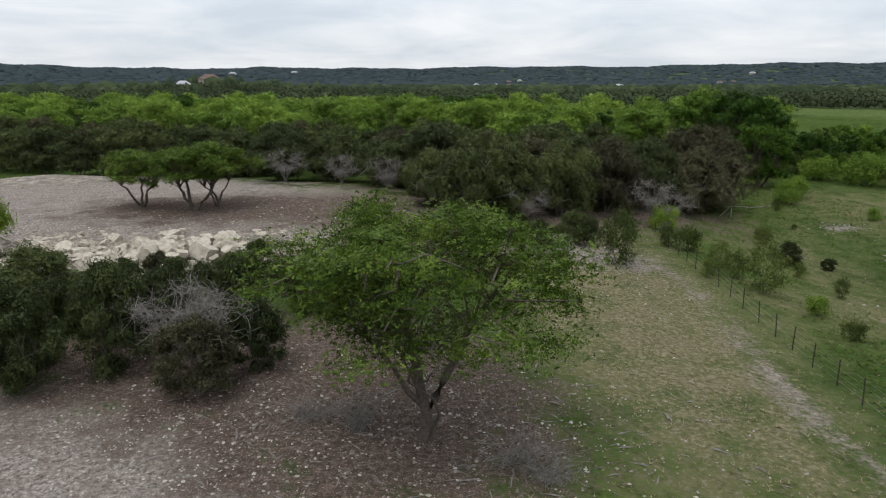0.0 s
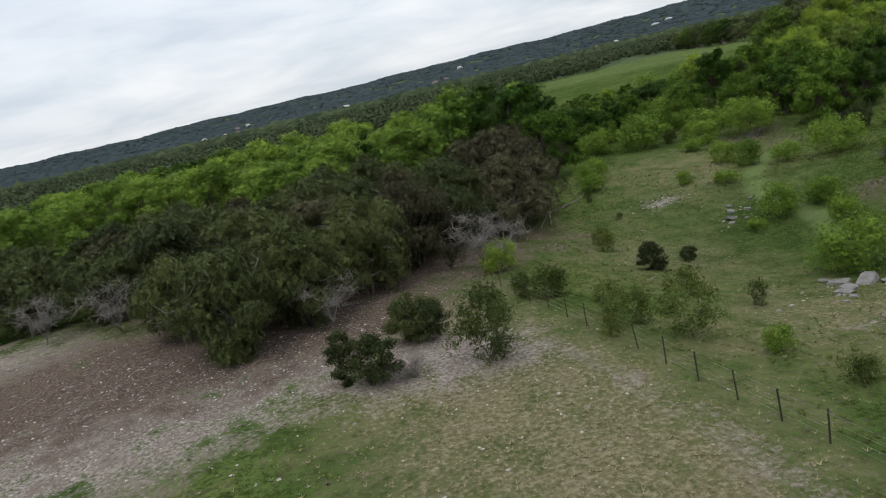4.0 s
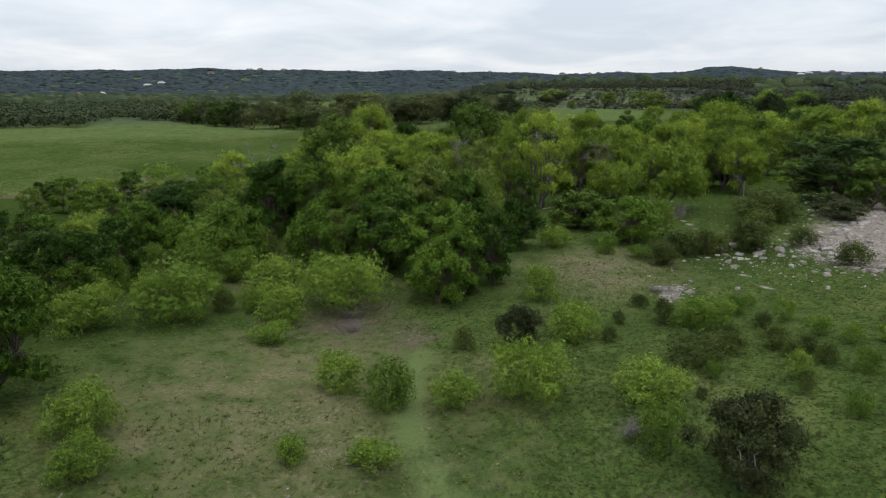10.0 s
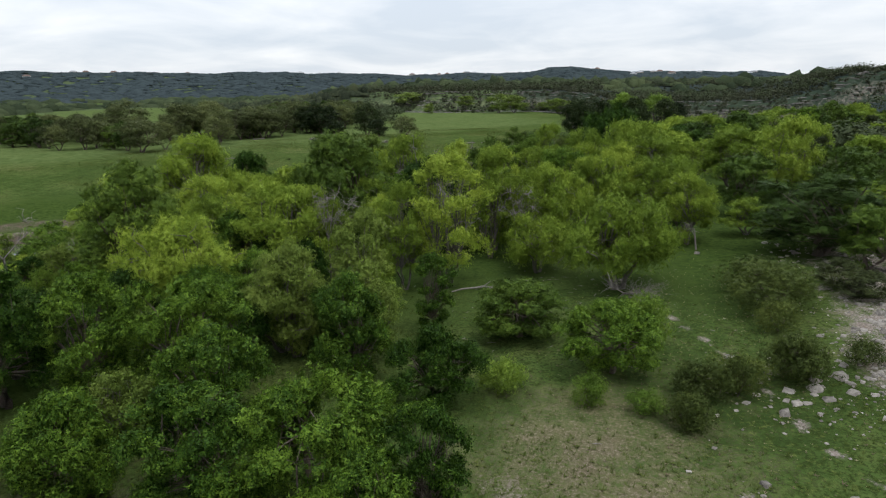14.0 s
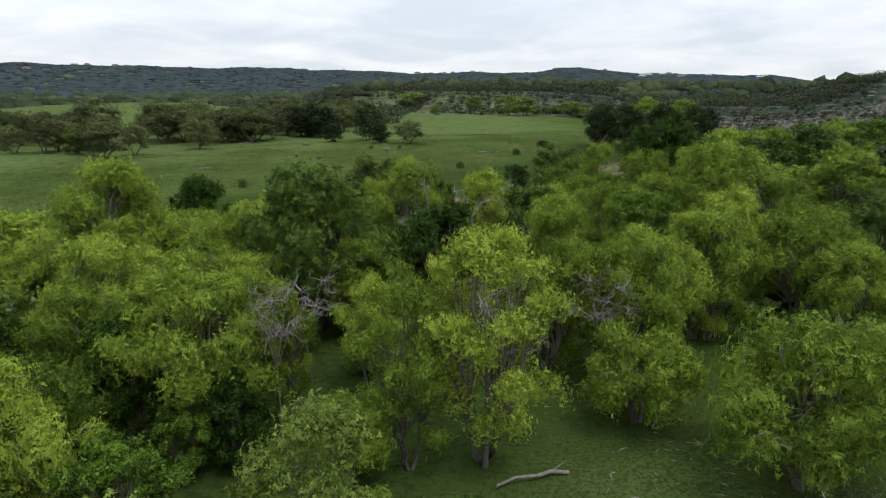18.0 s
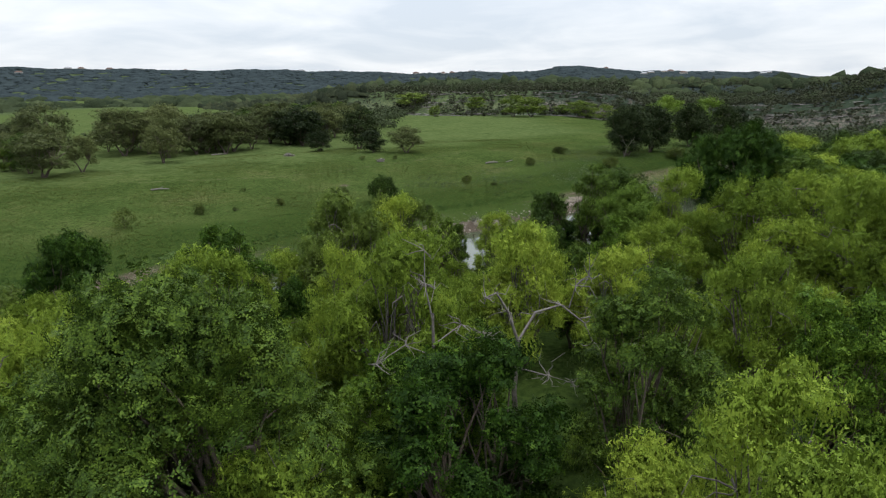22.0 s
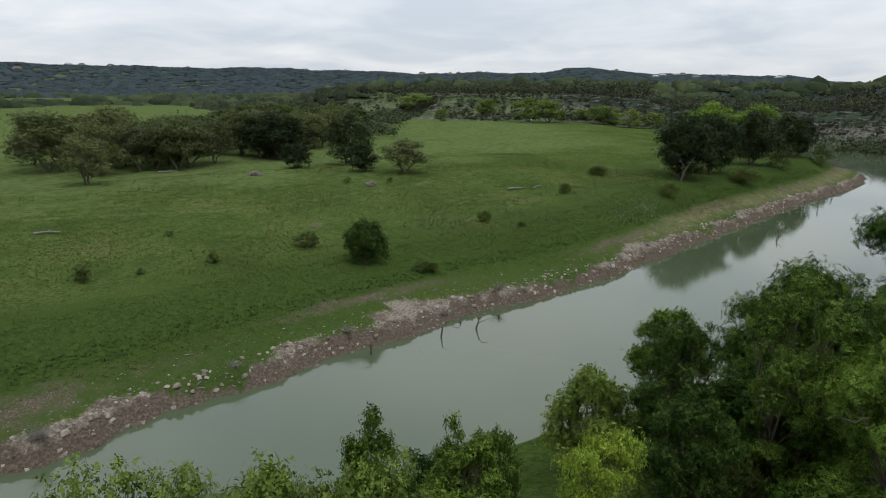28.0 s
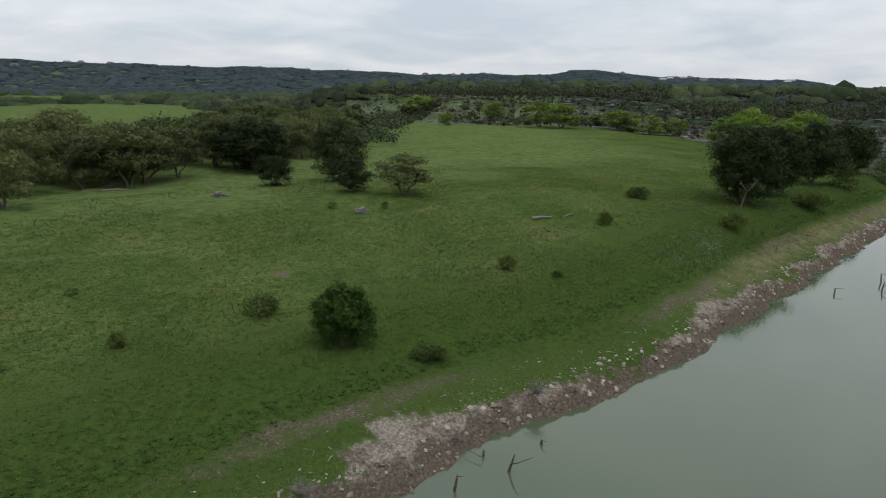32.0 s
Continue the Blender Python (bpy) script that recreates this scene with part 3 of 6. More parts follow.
def bluff_line(x, y):
    """Metres past the foot of the rocky bluff that closes the valley to the east."""
    return x - (646 + 0.0006 * (y - 50) ** 2 - 0.05 * (y - 50) + 10 * np.sin(y * 0.044) + 5 * np.sin(y * 0.13))


def far_ridge(x, y):
    """The height of the hills that stand round the horizon."""
    dx, dy = x - 150, y - 100
    r, az = np.hypot(dx, dy), np.arctan2(dx, dy)
    deg = np.degrees(az)
    crest = np.interp(deg, (-60, -22, 0, 18, 31, 42, 48, 54, 62, 72, 77, 82, 86, 91, 98, 125), (62, 62, 76, 84, 87, 90, 90, 84, 78, 71, 70, 73, 60, 48, 43, 50))
    crest = crest + 2.5 * np.sin(az * 19 + 0.6) + 2 * np.sin(az * 43 + 2) + 1.5 * np.sin(az * 97)
    start = 1800 + 300 * np.sin(az * 3 + 1)
    return crest * ramp(r, start, start + 1100)


def ground_z(x, y):
    x, y = np.asarray(x, float), np.asarray(y, float)
    # the near side: stony plateau, grassy hollow behind the fence, wooded flat
    near = 1.35 + 2.7 * bump(x, y, -22, 62, 28, 26)
    near = near - 4.2 * bump(x, y, 41, 58, 11, 16) - 0.8 * bump(x, y, 21, 32, 7, 10)
    near = near + 1.7 * bump(x, y, 118, 43, 30, 22) - 1.3 * bump(x, y, 66, 84, 9, 12) + 1.3 * bump(x, y, 66, 43, 10, 12)
    near = near - 0.8 * bump(x, y, 90, 63, 12, 8)
    bank, width = from_bank(x, y), river_width(x, y)
    south_bank = -(bank + width)
    slope = WATER - 0.4 + 7.5 * ramp(south_bank, -2, 32) + 10 * ramp(south_bank, 25, 110)
    low = np.minimum(near, slope)
    # the pasture on the northern side: cut bank, grassy bench, then a gentle rise
    shelf = WATER - 0.25 + 2.1 * ramp(bank, -0.3, 2.7) + 1.2 * ramp(bank, 2.5, 9) + 2.2 * ramp(bank, 7.5, 23) + 3.7 * ramp(bank, 23, 88)
    shelf = shelf + 1.9 * ramp(bank, 5, 20) * (1 - ramp(bank, 50, 110)) * ramp(x, 308, 338)
    river = np.where(bank > -width / 2, shelf, low)
    river = np.where((bank <= 0) & (bank >= -width), WATER - 1.4 * ramp(-bank, 0, 4) * ramp(bank + width, 0, 4) - 0.25, river)
    east = ramp(x + 0.75 * (y - 150), 70, 117)
    z = near * (1 - east) + river * east
    # the bluff and the country on top of it
    b = bluff_line(x, y)
    rise = 17.5 * ramp(b, 2, 50) + 5 * ramp(b, 42, 190)
    steps = 1.5 * np.sin(b * 0.9 + 2 * np.sin(y * 0.06)) * ramp(b, 0, 8) * (1 - ramp(b, 40, 58))
    reach = ramp(y, -430, -250) * (1 - ramp(y, 350, 580))
    z = z + (rise + steps) * reach + far_ridge(x, y) + 13 * bump(x, y, 730, -92, 55, 42) + 9 * bump(x, y, -216, 665, 80, 80)
    return z + 0.08 * wobble(1.2 * x, 1.2 * y) + 0.04 * wobble(3.2 * y, 3.5 * x)


# ---------------------------------------------------------------- the ground
def inside(x, y, poly):
    """Whether points lie in a polygon."""
    x, y = np.asarray(x, float), np.asarray(y, float)
    hit = np.zeros(x.shape, bool)
    for (x0, y0), (x1, y1) in zip(poly, poly[1:] + poly[:1]):
        cross = ((y0 > y) != (y1 > y)) & (x < (x1 - x0) * (y - y0) / (y1 - y0 + 1e-12) + x0)
        hit ^= cross
    return hit


def along(x, y, pts):
    """Distance to a chain of points."""
    best = np.full(np.shape(x), 1e9)
    for (x0, y0), (x1, y1) in zip(pts[:-1], pts[1:]):
        dx, dy = x1 - x0, y1 - y0
        u = np.clip(((x - x0) * dx + (y - y0) * dy) / (dx * dx + dy * dy), 0, 1)
        best = np.minimum(best, np.hypot(x - x0 - u * dx, y - y0 - u * dy))
    return best


BACK_FIELD = [(330, 294), (420, 300), (480, 340), (620, 560), (700, 640), (600, 680), (420, 440), (330, 360)]
TRACK = [(44.5, 54), (45.4, 56.5), (47, 59.3), (48.3, 62), (49.2, 64.8), (49.8, 67.3), (51, 70.2), (52.8, 72.6), (56, 75.4), (60.5, 77.6), (64.4, 79.2)]
FOOTPATH = [(88, 58), (93, 61.5), (98, 63), (102, 64.5), (110, 68), (122, 74), (135, 76)]


def axis_lines(lo, hi, step, out_lo, out_hi):
    core = np.arange(lo, hi + step / 2, step)
    right = [hi]
    d = step
    while right[-1] < out_hi:
        d *= 1.16
        right.append(right[-1] + min(d, 90))
    left = [lo]
    d = step
    while left[-1] > out_lo:
        d *= 1.16
        left.append(left[-1] - min(d, 90))
    return np.array(left[:0:-1] + list(core) + right[1:])


gx = axis_lines(-50, 480, 1.2, -3600, 3900)
gy = axis_lines(0, 235, 1.2, -3300, 3700)
# closer lines over the stepped face of the bluff
gx = np.sort(np.concatenate([gx[(gx < 622) | (gx > 742)], np.arange(622, 743, 2.4)]))
gy = np.sort(np.concatenate([gy[(gy > -2) & (gy < 240)], np.arange(-340, -2, 6.0), np.arange(240, 341, 6.0), gy[(gy < -341) | (gy > 341)]]))
GX, GY = np.meshgrid(gx, gy)
GZ = ground_z(GX, GY)
nx, ny = len(gx), len(gy)
cell = (np.arange(ny - 1)[:, None] * nx + np.arange(nx - 1)[None]).ravel()
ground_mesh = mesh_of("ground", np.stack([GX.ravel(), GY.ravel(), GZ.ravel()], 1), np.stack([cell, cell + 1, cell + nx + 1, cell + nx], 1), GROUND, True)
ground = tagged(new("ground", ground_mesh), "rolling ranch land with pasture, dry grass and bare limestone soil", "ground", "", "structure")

bank_d, width_d = from_bank(GX, GY), river_width(GX, GY)
on_east = ramp(GX + 0.75 * (GY - 150), 70, 117)
far_off = np.hypot(GX - 150, GY - 100)
open_land = inside(GX, GY, BACK_FIELD) | inside(GX, GY, [(330, 430), (620, 380), (900, 620), (800, 780), (480, 620)]) | inside(GX, GY, [(800, 800), (1150, 950), (1250, 1250), (1000, 1250)]) | ((bank_d > -60) & (bank_d < 190) & (GX > 150) & (GX < 650))
zones = {
    "pale": 0.6 * bump(GX, GY, -40, 62, 13, 11) + 0.6 * bump(GX, GY, -50, 84, 14, 9) + 0.64 * bump(GX, GY, -19, 56, 17, 12) + 1.05 * bump(GX, GY, -15, 19, 8, 7) + 0.42 * bump(GX, GY, 3, 57, 8, 6) + 0.58 * bump(GX, GY, 130, 49, 17, 7) + 0.5 * bump(GX, GY, 108, 46, 11, 4.5)
    + 0.42 * bump(GX, GY, 105, 54, 8, 4) + 0.6 * bump(GX, GY, 44, 76, 2.4, 1.4) + 0.45 * bump(GX, GY, -26, 78, 20, 12) + 0.75 * bump(GX, GY, 85, 66, 2.6, 0.9) + 0.6 * bump(GX, GY, 31, 42, 3.4, 1.0)
    + 0.45 * bump(GX, GY, 83, 78, 4, 3) + 0.4 * bump(GX, GY, 0, 28, 6, 4) + 0.7 * np.exp(-(along(GX, GY, FOOTPATH) / 0.35) ** 2) + 0.42 * bump(GX, GY, 15.5, 27, 1.6, 12) + 0.5 * bump(GX, GY, 12, 50, 4, 3)
    + 0.46 * np.exp(-(((bluff_line(GX, GY) - 20) / 22) ** 2)) * (np.abs(GY) < 420) + 0.25 * bump(GX, GY, 20, 78, 12, 8),
    "litter": 0.24 * bump(GX, GY, 87, 75, 5, 4) + 0.3 * np.exp(-(((bank_d - 5) / 2.6) ** 2)) * on_east * (1 - ramp(GX, 220, 240)) + 0.16 * bump(GX, GY, 55, 87, 10, 11) + 0.22 * bump(GX, GY, 98, 69, 15, 8) + 0.75 * bump(GX, GY, -17, 63, 15, 8) + 0.55 * bump(GX, GY, 3, 60, 9, 6) + 0.95 * bump(GX, GY, -2.2, 25, 5.8, 7) + 0.9 * bump(GX, GY, -13, 30, 7, 4.5) + 0.8 * bump(GX, GY, 16, 76, 14, 9) + 0.35 * bump(GX, GY, 75, 98, 12, 10) + 0.36 * bump(GX, GY, 68, 88, 4, 2.5) + 0.36 * bump(GX, GY, 66.8, 81.5, 2.5, 2) + 0.6 * bump(GX, GY, 53, 59.6, 2.4, 1.8) + 0.5 * bump(GX, GY, 49.8, 54, 2, 2) + 0.7 * bump(GX, GY, 279, 171, 1.6, 1.2) + 0.5 * bump(GX, GY, -22, 62, 5, 4)
    + 0.5 * np.exp(-(((bank_d - 8.2 - 1.0 * np.sin(GX * 0.06) - 0.6 * np.sin(GX * 0.47)) / 2.5) ** 2)) * (0.8 + 0.3 * np.sin(GX * 0.13 + 0.6)) * on_east,
    "dry": 0.26 * bump(GX, GY, 54, 88, 11, 12) + 0.3 * bump(GX, GY, 88, 75, 7, 5) + 0.34 * np.exp(-(((bank_d - 7) / 5) ** 2)) * on_east * ramp(GX, 280, 330) * (1 - ramp(GX, 520, 560)) + 0.14 * bump(GX, GY, 72, 58, 42, 24) + 0.72 * bump(GX, GY, 11, 36, 6, 18) + 0.6 * bump(GX, GY, -20, 74, 20, 10) + 0.22 * bump(GX, GY, 52, 79, 9, 9) + 0.2 * bump(GX, GY, 89, 73, 8, 7) + 0.5 * bump(GX, GY, 30, 43, 7, 5)
    + 0.24 * np.exp(-(((bank_d - 6.2 - 1.5 * np.sin(GX * 0.06)) / 3.2) ** 2)) * on_east + 0.4 * bump(GX, GY, 33, 62, 6, 10) + 0.14 * bump(GX, GY, 112, 66, 14, 7) + 0.4 * np.exp(-(along(GX, GY, [(255, 216), (262.7, 208.8), (269.7, 200.9), (277.5, 193.1), (291.6, 183.7), (311.4, 174.8), (327.7, 163.5), (342, 157)]) / 1.2) ** 2)
    + 0.4 * bump(GX, GY, 8, 55, 6, 6),
    "marl": 0.46 * np.exp(-(((GX - 16.2 - 0.5 * np.sin(GY * 0.2)) / 0.9) ** 2)) * ramp(GY, 12, 18) * (1 - ramp(GY, 46, 58)) + 0.3 * bump(GX, GY, 11, 34, 4.5, 15) + (ramp(bank_d, -2.5, -0.5) * (1 - ramp(bank_d + (1.2 * np.sin(GX * 0.12) + 0.8 * np.sin(GX * 0.37 + 1) + 0.5 * np.sin(GX * 1.1 + GY)) * (1 - ramp(GX, 325, 370)), 1.6, 4.6)) + 0.3 * np.exp(-(((bank_d - 6.5) / 1.6) ** 2))) * on_east * (1 - ramp(GX, 560, 600)),
    # also pales the far pasture: distance haze and sheen put into its colour
    "track": 0.6 * ramp(bank_d, 40, 105) * on_east * (GX > 150) + 0.95 * np.exp(-(along(GX, GY, TRACK) / 1.3) ** 2),
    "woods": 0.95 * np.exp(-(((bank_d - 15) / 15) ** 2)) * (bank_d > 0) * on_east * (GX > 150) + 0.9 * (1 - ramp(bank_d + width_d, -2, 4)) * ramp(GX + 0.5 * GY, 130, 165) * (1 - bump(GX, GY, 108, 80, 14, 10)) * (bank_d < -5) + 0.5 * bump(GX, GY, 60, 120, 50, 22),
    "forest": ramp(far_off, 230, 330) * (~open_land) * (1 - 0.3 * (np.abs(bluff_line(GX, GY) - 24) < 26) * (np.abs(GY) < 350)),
}
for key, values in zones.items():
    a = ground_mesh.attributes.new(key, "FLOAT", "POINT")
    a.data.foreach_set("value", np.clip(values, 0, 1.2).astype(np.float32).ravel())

# the river's surface
wx = np.linspace(90, 690, 121)
chain_x, chain_y = np.array(RIVER_X), np.array(RIVER_Y)
strip = []
for x in wx:
    y = float(np.interp(x, chain_x, chain_y))
    strip.append((x, y + 3.0, WATER))
    strip.append((x - 12, y - 62.0 - 130 * float(ramp(x, 440, 540)), WATER))
strip = np.array(strip)
k = np.arange(0, len(strip) - 2, 2)
river = tagged(new("water", mesh_of("water", strip, np.stack([k, k + 1, k + 3, k + 2], 1), WATER_MAT)), "still grey-green river water between wooded and grassy banks", "river", "", "structure")

# ---------------------------------------------------------------- single trees and shrubs: x, y, height, crown radius
PLATEAU_OAKS = [
    (-27.4, 62.9, 6.4, 3.2), (-21.9, 60.7, 7.6, 3.7), (-20.6, 63.1, 7.2, 3.5),
]
FORE_JUNIPERS = [
    (-17.6, 27.0, 5.2, 2.1), (-14.6, 28.8, 5.4, 1.7), (-15.9, 31.8, 4.5, 1.6), (-22.3, 36.7, 3.4, 2.8),
    (-12.5, 35.6, 3.4, 1.5), (-10.7, 35.9, 3.6, 1.4), (-13.4, 32.0, 4.2, 1.5), (-8.2, 29.2, 3.4, 1.5),
]
BELT_JUNIPERS = [
    (1.8, 59.9, 7.0, 3.6), (6.2, 62.6, 7.2, 3.5), (11.2, 66.1, 7.4, 3.7), (22.8, 75.7, 7.6, 3.8),
    (-1.3, 67.7, 5.6, 3.0), (-6.2, 81.4, 6.1, 4.2), (-12.9, 86.4, 6.2, 4.5), (-20.1, 87.2, 6.4, 4.6),
    (-27.9, 94.5, 6.4, 4.7), (11.2, 53.6, 2.5, 1.2), (10.5, 54.2, 2.8, 1.4), (5.9, 51.0, 2.8, 1.0),
    (7.2, 49.8, 2.8, 1.2), (30.8, 60.5, 2.3, 1.1), (35.4, 62.0, 1.2, 0.7), (1.7, 66.4, 5.6, 3.3),
    (5.5, 64.6, 4.9, 2.4), (56.4, 57.1, 5.4, 2.4),
]
FENCE_SHRUBS = [
    (12.7, 49.1, 3.8, 1.6), (18.9, 57.5, 1.7, 0.7), (20.3, 56.4, 2.1, 1.2), (20.7, 50.6, 2.1, 0.8),
    (21.2, 48.8, 2.2, 0.8), (18.9, 47.8, 1.4, 0.6), (21.9, 45.5, 3.5, 1.3), (28.7, 54.3, 1.3, 0.6),
    (28.7, 48.2, 1.6, 0.6), (32.4, 69.0, 1.5, 0.8), (23.5, 37.7, 1.2, 0.7), (31.6, 67.2, 1.8, 0.7),
]
MEADOW_SHRUBS = [
    (56.5, 46.3, 3.2, 1.3), (42.4, 54.8, 0.8, 0.6), (80.2, 48.7, 3.0, 1.3), (63.2, 43.4, 3.2, 1.4),
    (78.6, 45.2, 1.7, 1.1), (70.4, 59.4, 1.4, 0.9), (70.4, 56.0, 1.1, 0.7), (70.0, 54.2, 1.3, 0.7),
    (65.2, 55.1, 1.6, 0.5), (68.0, 46.0, 1.7, 0.9), (39.5, 81.6, 1.8, 0.5), (38.5, 75.0, 0.7, 0.3),
    (66.3, 76.8, 1.6, 0.9), (75.4, 64.9, 2.0, 0.8), (70.7, 67.5, 1.1, 0.6), (74.8, 68.0, 1.0, 0.5),
    (72.2, 57.1, 1.6, 1.0), (72.1, 55.2, 1.1, 0.7), (72.9, 59.9, 1.2, 0.6), (79.3, 67.6, 1.1, 0.7),
    (68.5, 61.3, 2.0, 2.0), (63.5, 97.4, 1.9, 1.0),
]
OUTCROP_SHRUBS = [
    (122.9, 61.2, 2.8, 4.0), (93.8, 68.9, 2.3, 1.4), (98.7, 68.2, 2.1, 1.4), (99.0, 65.7, 2.6, 1.4),
    (102.3, 61.8, 3.1, 1.9), (105.1, 57.0, 1.8, 1.5), (98.5, 52.4, 2.2, 1.6), (94.3, 68.8, 2.0, 1.3),
    (98.4, 67.9, 2.3, 1.8), (100.5, 65.3, 2.1, 1.9), (116.2, 61.2, 3.9, 3.9), (102.1, 61.4, 2.9, 2.0),
    (111.0, 61.6, 2.5, 1.8),
]
OUTCROP_JUNIPERS = [
    (124.4, 54.5, 2.9, 2.4), (131.0, 47.1, 2.8, 1.8), (132.3, 43.3, 3.2, 2.0), (146.7, 40.0, 4.7, 2.6),
    (107.0, 45.2, 2.0, 1.4), (98.9, 43.8, 3.2, 1.8), (68.3, 73.4, 2.9, 1.7), (121.1, 53.0, 2.8, 2.6),
    (121.1, 43.6, 3.2, 3.2),
]
BRIGHT_SHRUBS = [
    (56.3, 76.7, 2.7, 1.6), (56.5, 80.6, 2.3, 1.5), (57.9, 61.2, 2.7, 1.2), (54.7, 102.0, 3.3, 2.6),
    (48.7, 77.6, 1.5, 0.8), (50.9, 74.1, 1.3, 1.3), (47.3, 64.2, 2.7, 1.7), (50.3, 62.3, 2.2, 1.5),
    (47.7, 58.2, 2.1, 1.3), (44.3, 64.0, 1.0, 0.9), (54.8, 50.8, 1.9, 1.5), (54.2, 47.4, 1.7, 1.5),
    (45.2, 48.3, 3.3, 2.0), (47.2, 45.0, 2.2, 2.1), (51.8, 43.2, 1.5, 1.5), (42.2, 84.8, 1.9, 1.4),
    (40.0, 51.2, 3.4, 2.7), (23.6, 41.8, 1.3, 0.7), (44.5, 88.1, 2.7, 1.8),
]
CREEK_SHRUBS = [
    (60.6, 69.4, 3.5, 2.4), (62.4, 62.8, 2.3, 2.0), (58.0, 73.2, 2.0, 1.4), (70.2, 69.8, 2.3, 1.7),
    (69.5, 89.8, 4.8, 3.5), (69.7, 97.7, 2.9, 2.6), (70.3, 102.6, 2.9, 1.9), (60.0, 98.9, 4.2, 3.4),
    (60.5, 89.8, 1.5, 1.4), (59.0, 49.3, 2.3, 1.8), (63.4, 47.1, 1.4, 1.4), (75.3, 61.6, 2.3, 1.6),
    (77.7, 75.4, 3.0, 1.6), (72.4, 71.0, 2.1, 1.5), (75.6, 62.8, 2.0, 1.6), (64.4, 92.2, 3.0, 2.0),
    (64.5, 95.4, 2.3, 1.1), (87.0, 94.1, 0.8, 1.0), (105.3, 72.0, 4.6, 2.0), (95.4, 74.9, 2.0, 1.2),
    (95.8, 80.7, 2.4, 1.6), (95.4, 71.3, 1.4, 1.2), (66.8, 104.7, 3.8, 2.5), (71.9, 108.1, 4.6, 3.0),
]
CREEK_ELMS = [
    (100.9, 73.8, 5.6, 3.6),
    (80.6, 86.4, 7.8, 4.3), (92.9, 84.4, 5.6, 3.0), (89.0, 100.0, 9.8, 4.0), (84.9, 111.6, 10.0, 4.1),
    (87.2, 106.1, 9.8, 3.4), (95.1, 91.4, 8.1, 3.2), (105.7, 88.6, 7.6, 1.9), (105.7, 104.8, 7.0, 2.7),
    (97.7, 93.1, 7.3, 2.1), (74.2, 83.4, 5.9, 2.9), (80.0, 80.8, 7.4, 2.0), (76.8, 82.4, 6.6, 2.4), (78.6, 92.2, 7.4, 3.6), (77.6, 99.4, 6.4, 3.4), (84.0, 95.0, 8.0, 3.4), (74.6, 107.0, 6.6, 3.6),
]
THICKET_ELMS = [
    (43.5, 95.0, 9.6, 3.8), (46.0, 107.2, 13.4, 6.0), (57.6, 109.7, 6.6, 3.9), (80.4, 123.5, 6.1, 4.6), (38.5, 112.0, 12.8, 5.8),
]
WOOD_ELMS = [
    (162.0, 140.7, 15.2, 4.2), (142.9, 101.6, 12.0, 4.5), (152.8, 84.7, 13.0, 3.8), (163.2, 143.3, 16.1, 3.8),
    (161.8, 126.0, 13.9, 3.4), (147.0, 104.9, 10.2, 4.2), (234.7, 82.5, 19.6, 9.8), (185.0, 98.3, 9.6, 2.0),
    (214.9, 109.0, 12.2, 3.2), (211.1, 101.8, 7.0, 5.4),
]
DARK_OAKS = [
    (61.1, 150.0, 12.6, 5.2), (106.3, 81.6, 5.0, 3.9),
    (110.7, 122.5, 13.7, 4.9), (137.5, 111.7, 15.8, 6.7), (139.5, 53.5, 9.6, 7.6), (155.6, 46.3, 12.1, 5.1),
    (148.8, 94.5, 13.5, 3.6), (173.1, 100.7, 8.9, 2.7),
]
RIVER_OAKS = [
    (193.2, 118.0, 9.9, 2.7), (210.0, 108.4, 11.8, 3.2), (207.5, 102.2, 13.6, 3.5), (191.6, 122.3, 11.8, 1.8),
    (194.3, 119.2, 10.1, 1.3), (196.0, 117.3, 9.4, 1.5), (218.5, 99.8, 13.8, 6.5), (202.3, 107.8, 8.7, 3.0),
]
HACKBERRIES = [
    (98.1, 91.8, 7.8, 2.7), (98.2, 97.5, 9.4, 2.7), 
    (103.5, 94.1, 11.6, 2.7), (99.0, 98.8, 8.5, 3.3), (175.6, 122.5, 14.2, 4.4), (211.7, 114.4, 8.6, 3.4),
    (181.6, 121.3, 14.4, 2.8), (184.0, 118.4, 13.6, 2.6), (179.2, 125.2, 14.6, 2.8),
]
CLEARING_MESQUITES = [
    (98.0, 131.0, 8.4, 3.8), (105.1, 112.9, 9.4, 5.1), (117.6, 109.0, 11.6, 4.4), (120.2, 91.9, 14.5, 3.9),
    (121.8, 74.6, 9.5, 5.8), (119.5, 107.9, 11.1, 3.2), (117.6, 118.5, 9.1, 3.6), (123.9, 121.9, 11.3, 4.1),
    (117.7, 95.6, 11.7, 2.6), (127.2, 83.5, 6.8, 3.7), (129.9, 113.4, 9.2, 3.8), (125.3, 116.5, 10.5, 2.7),
    (121.2, 104.9, 9.7, 1.6), (127.3, 101.8, 8.6, 2.9),
]
MESQUITES = [
    (132.6, 84.3, 12.0, 3.3), (145.7, 67.8, 9.8, 3.7), (143.6, 138.4, 15.8, 6.5), (133.1, 90.3, 14.5, 3.4),
    (136.6, 83.5, 12.1, 4.1), (144.9, 79.6, 12.3, 3.9), (150.5, 70.7, 11.8, 4.5), (143.9, 67.4, 9.8, 3.0),
    (153.2, 76.6, 13.0, 4.0), (152.1, 59.6, 5.3, 3.4), (137.4, 90.7, 13.5, 3.3), (144.9, 78.4, 12.0, 3.7),
    (152.6, 108.1, 14.7, 4.3), (145.7, 115.5, 14.4, 3.4), (159.4, 115.0, 12.5, 2.2),
]
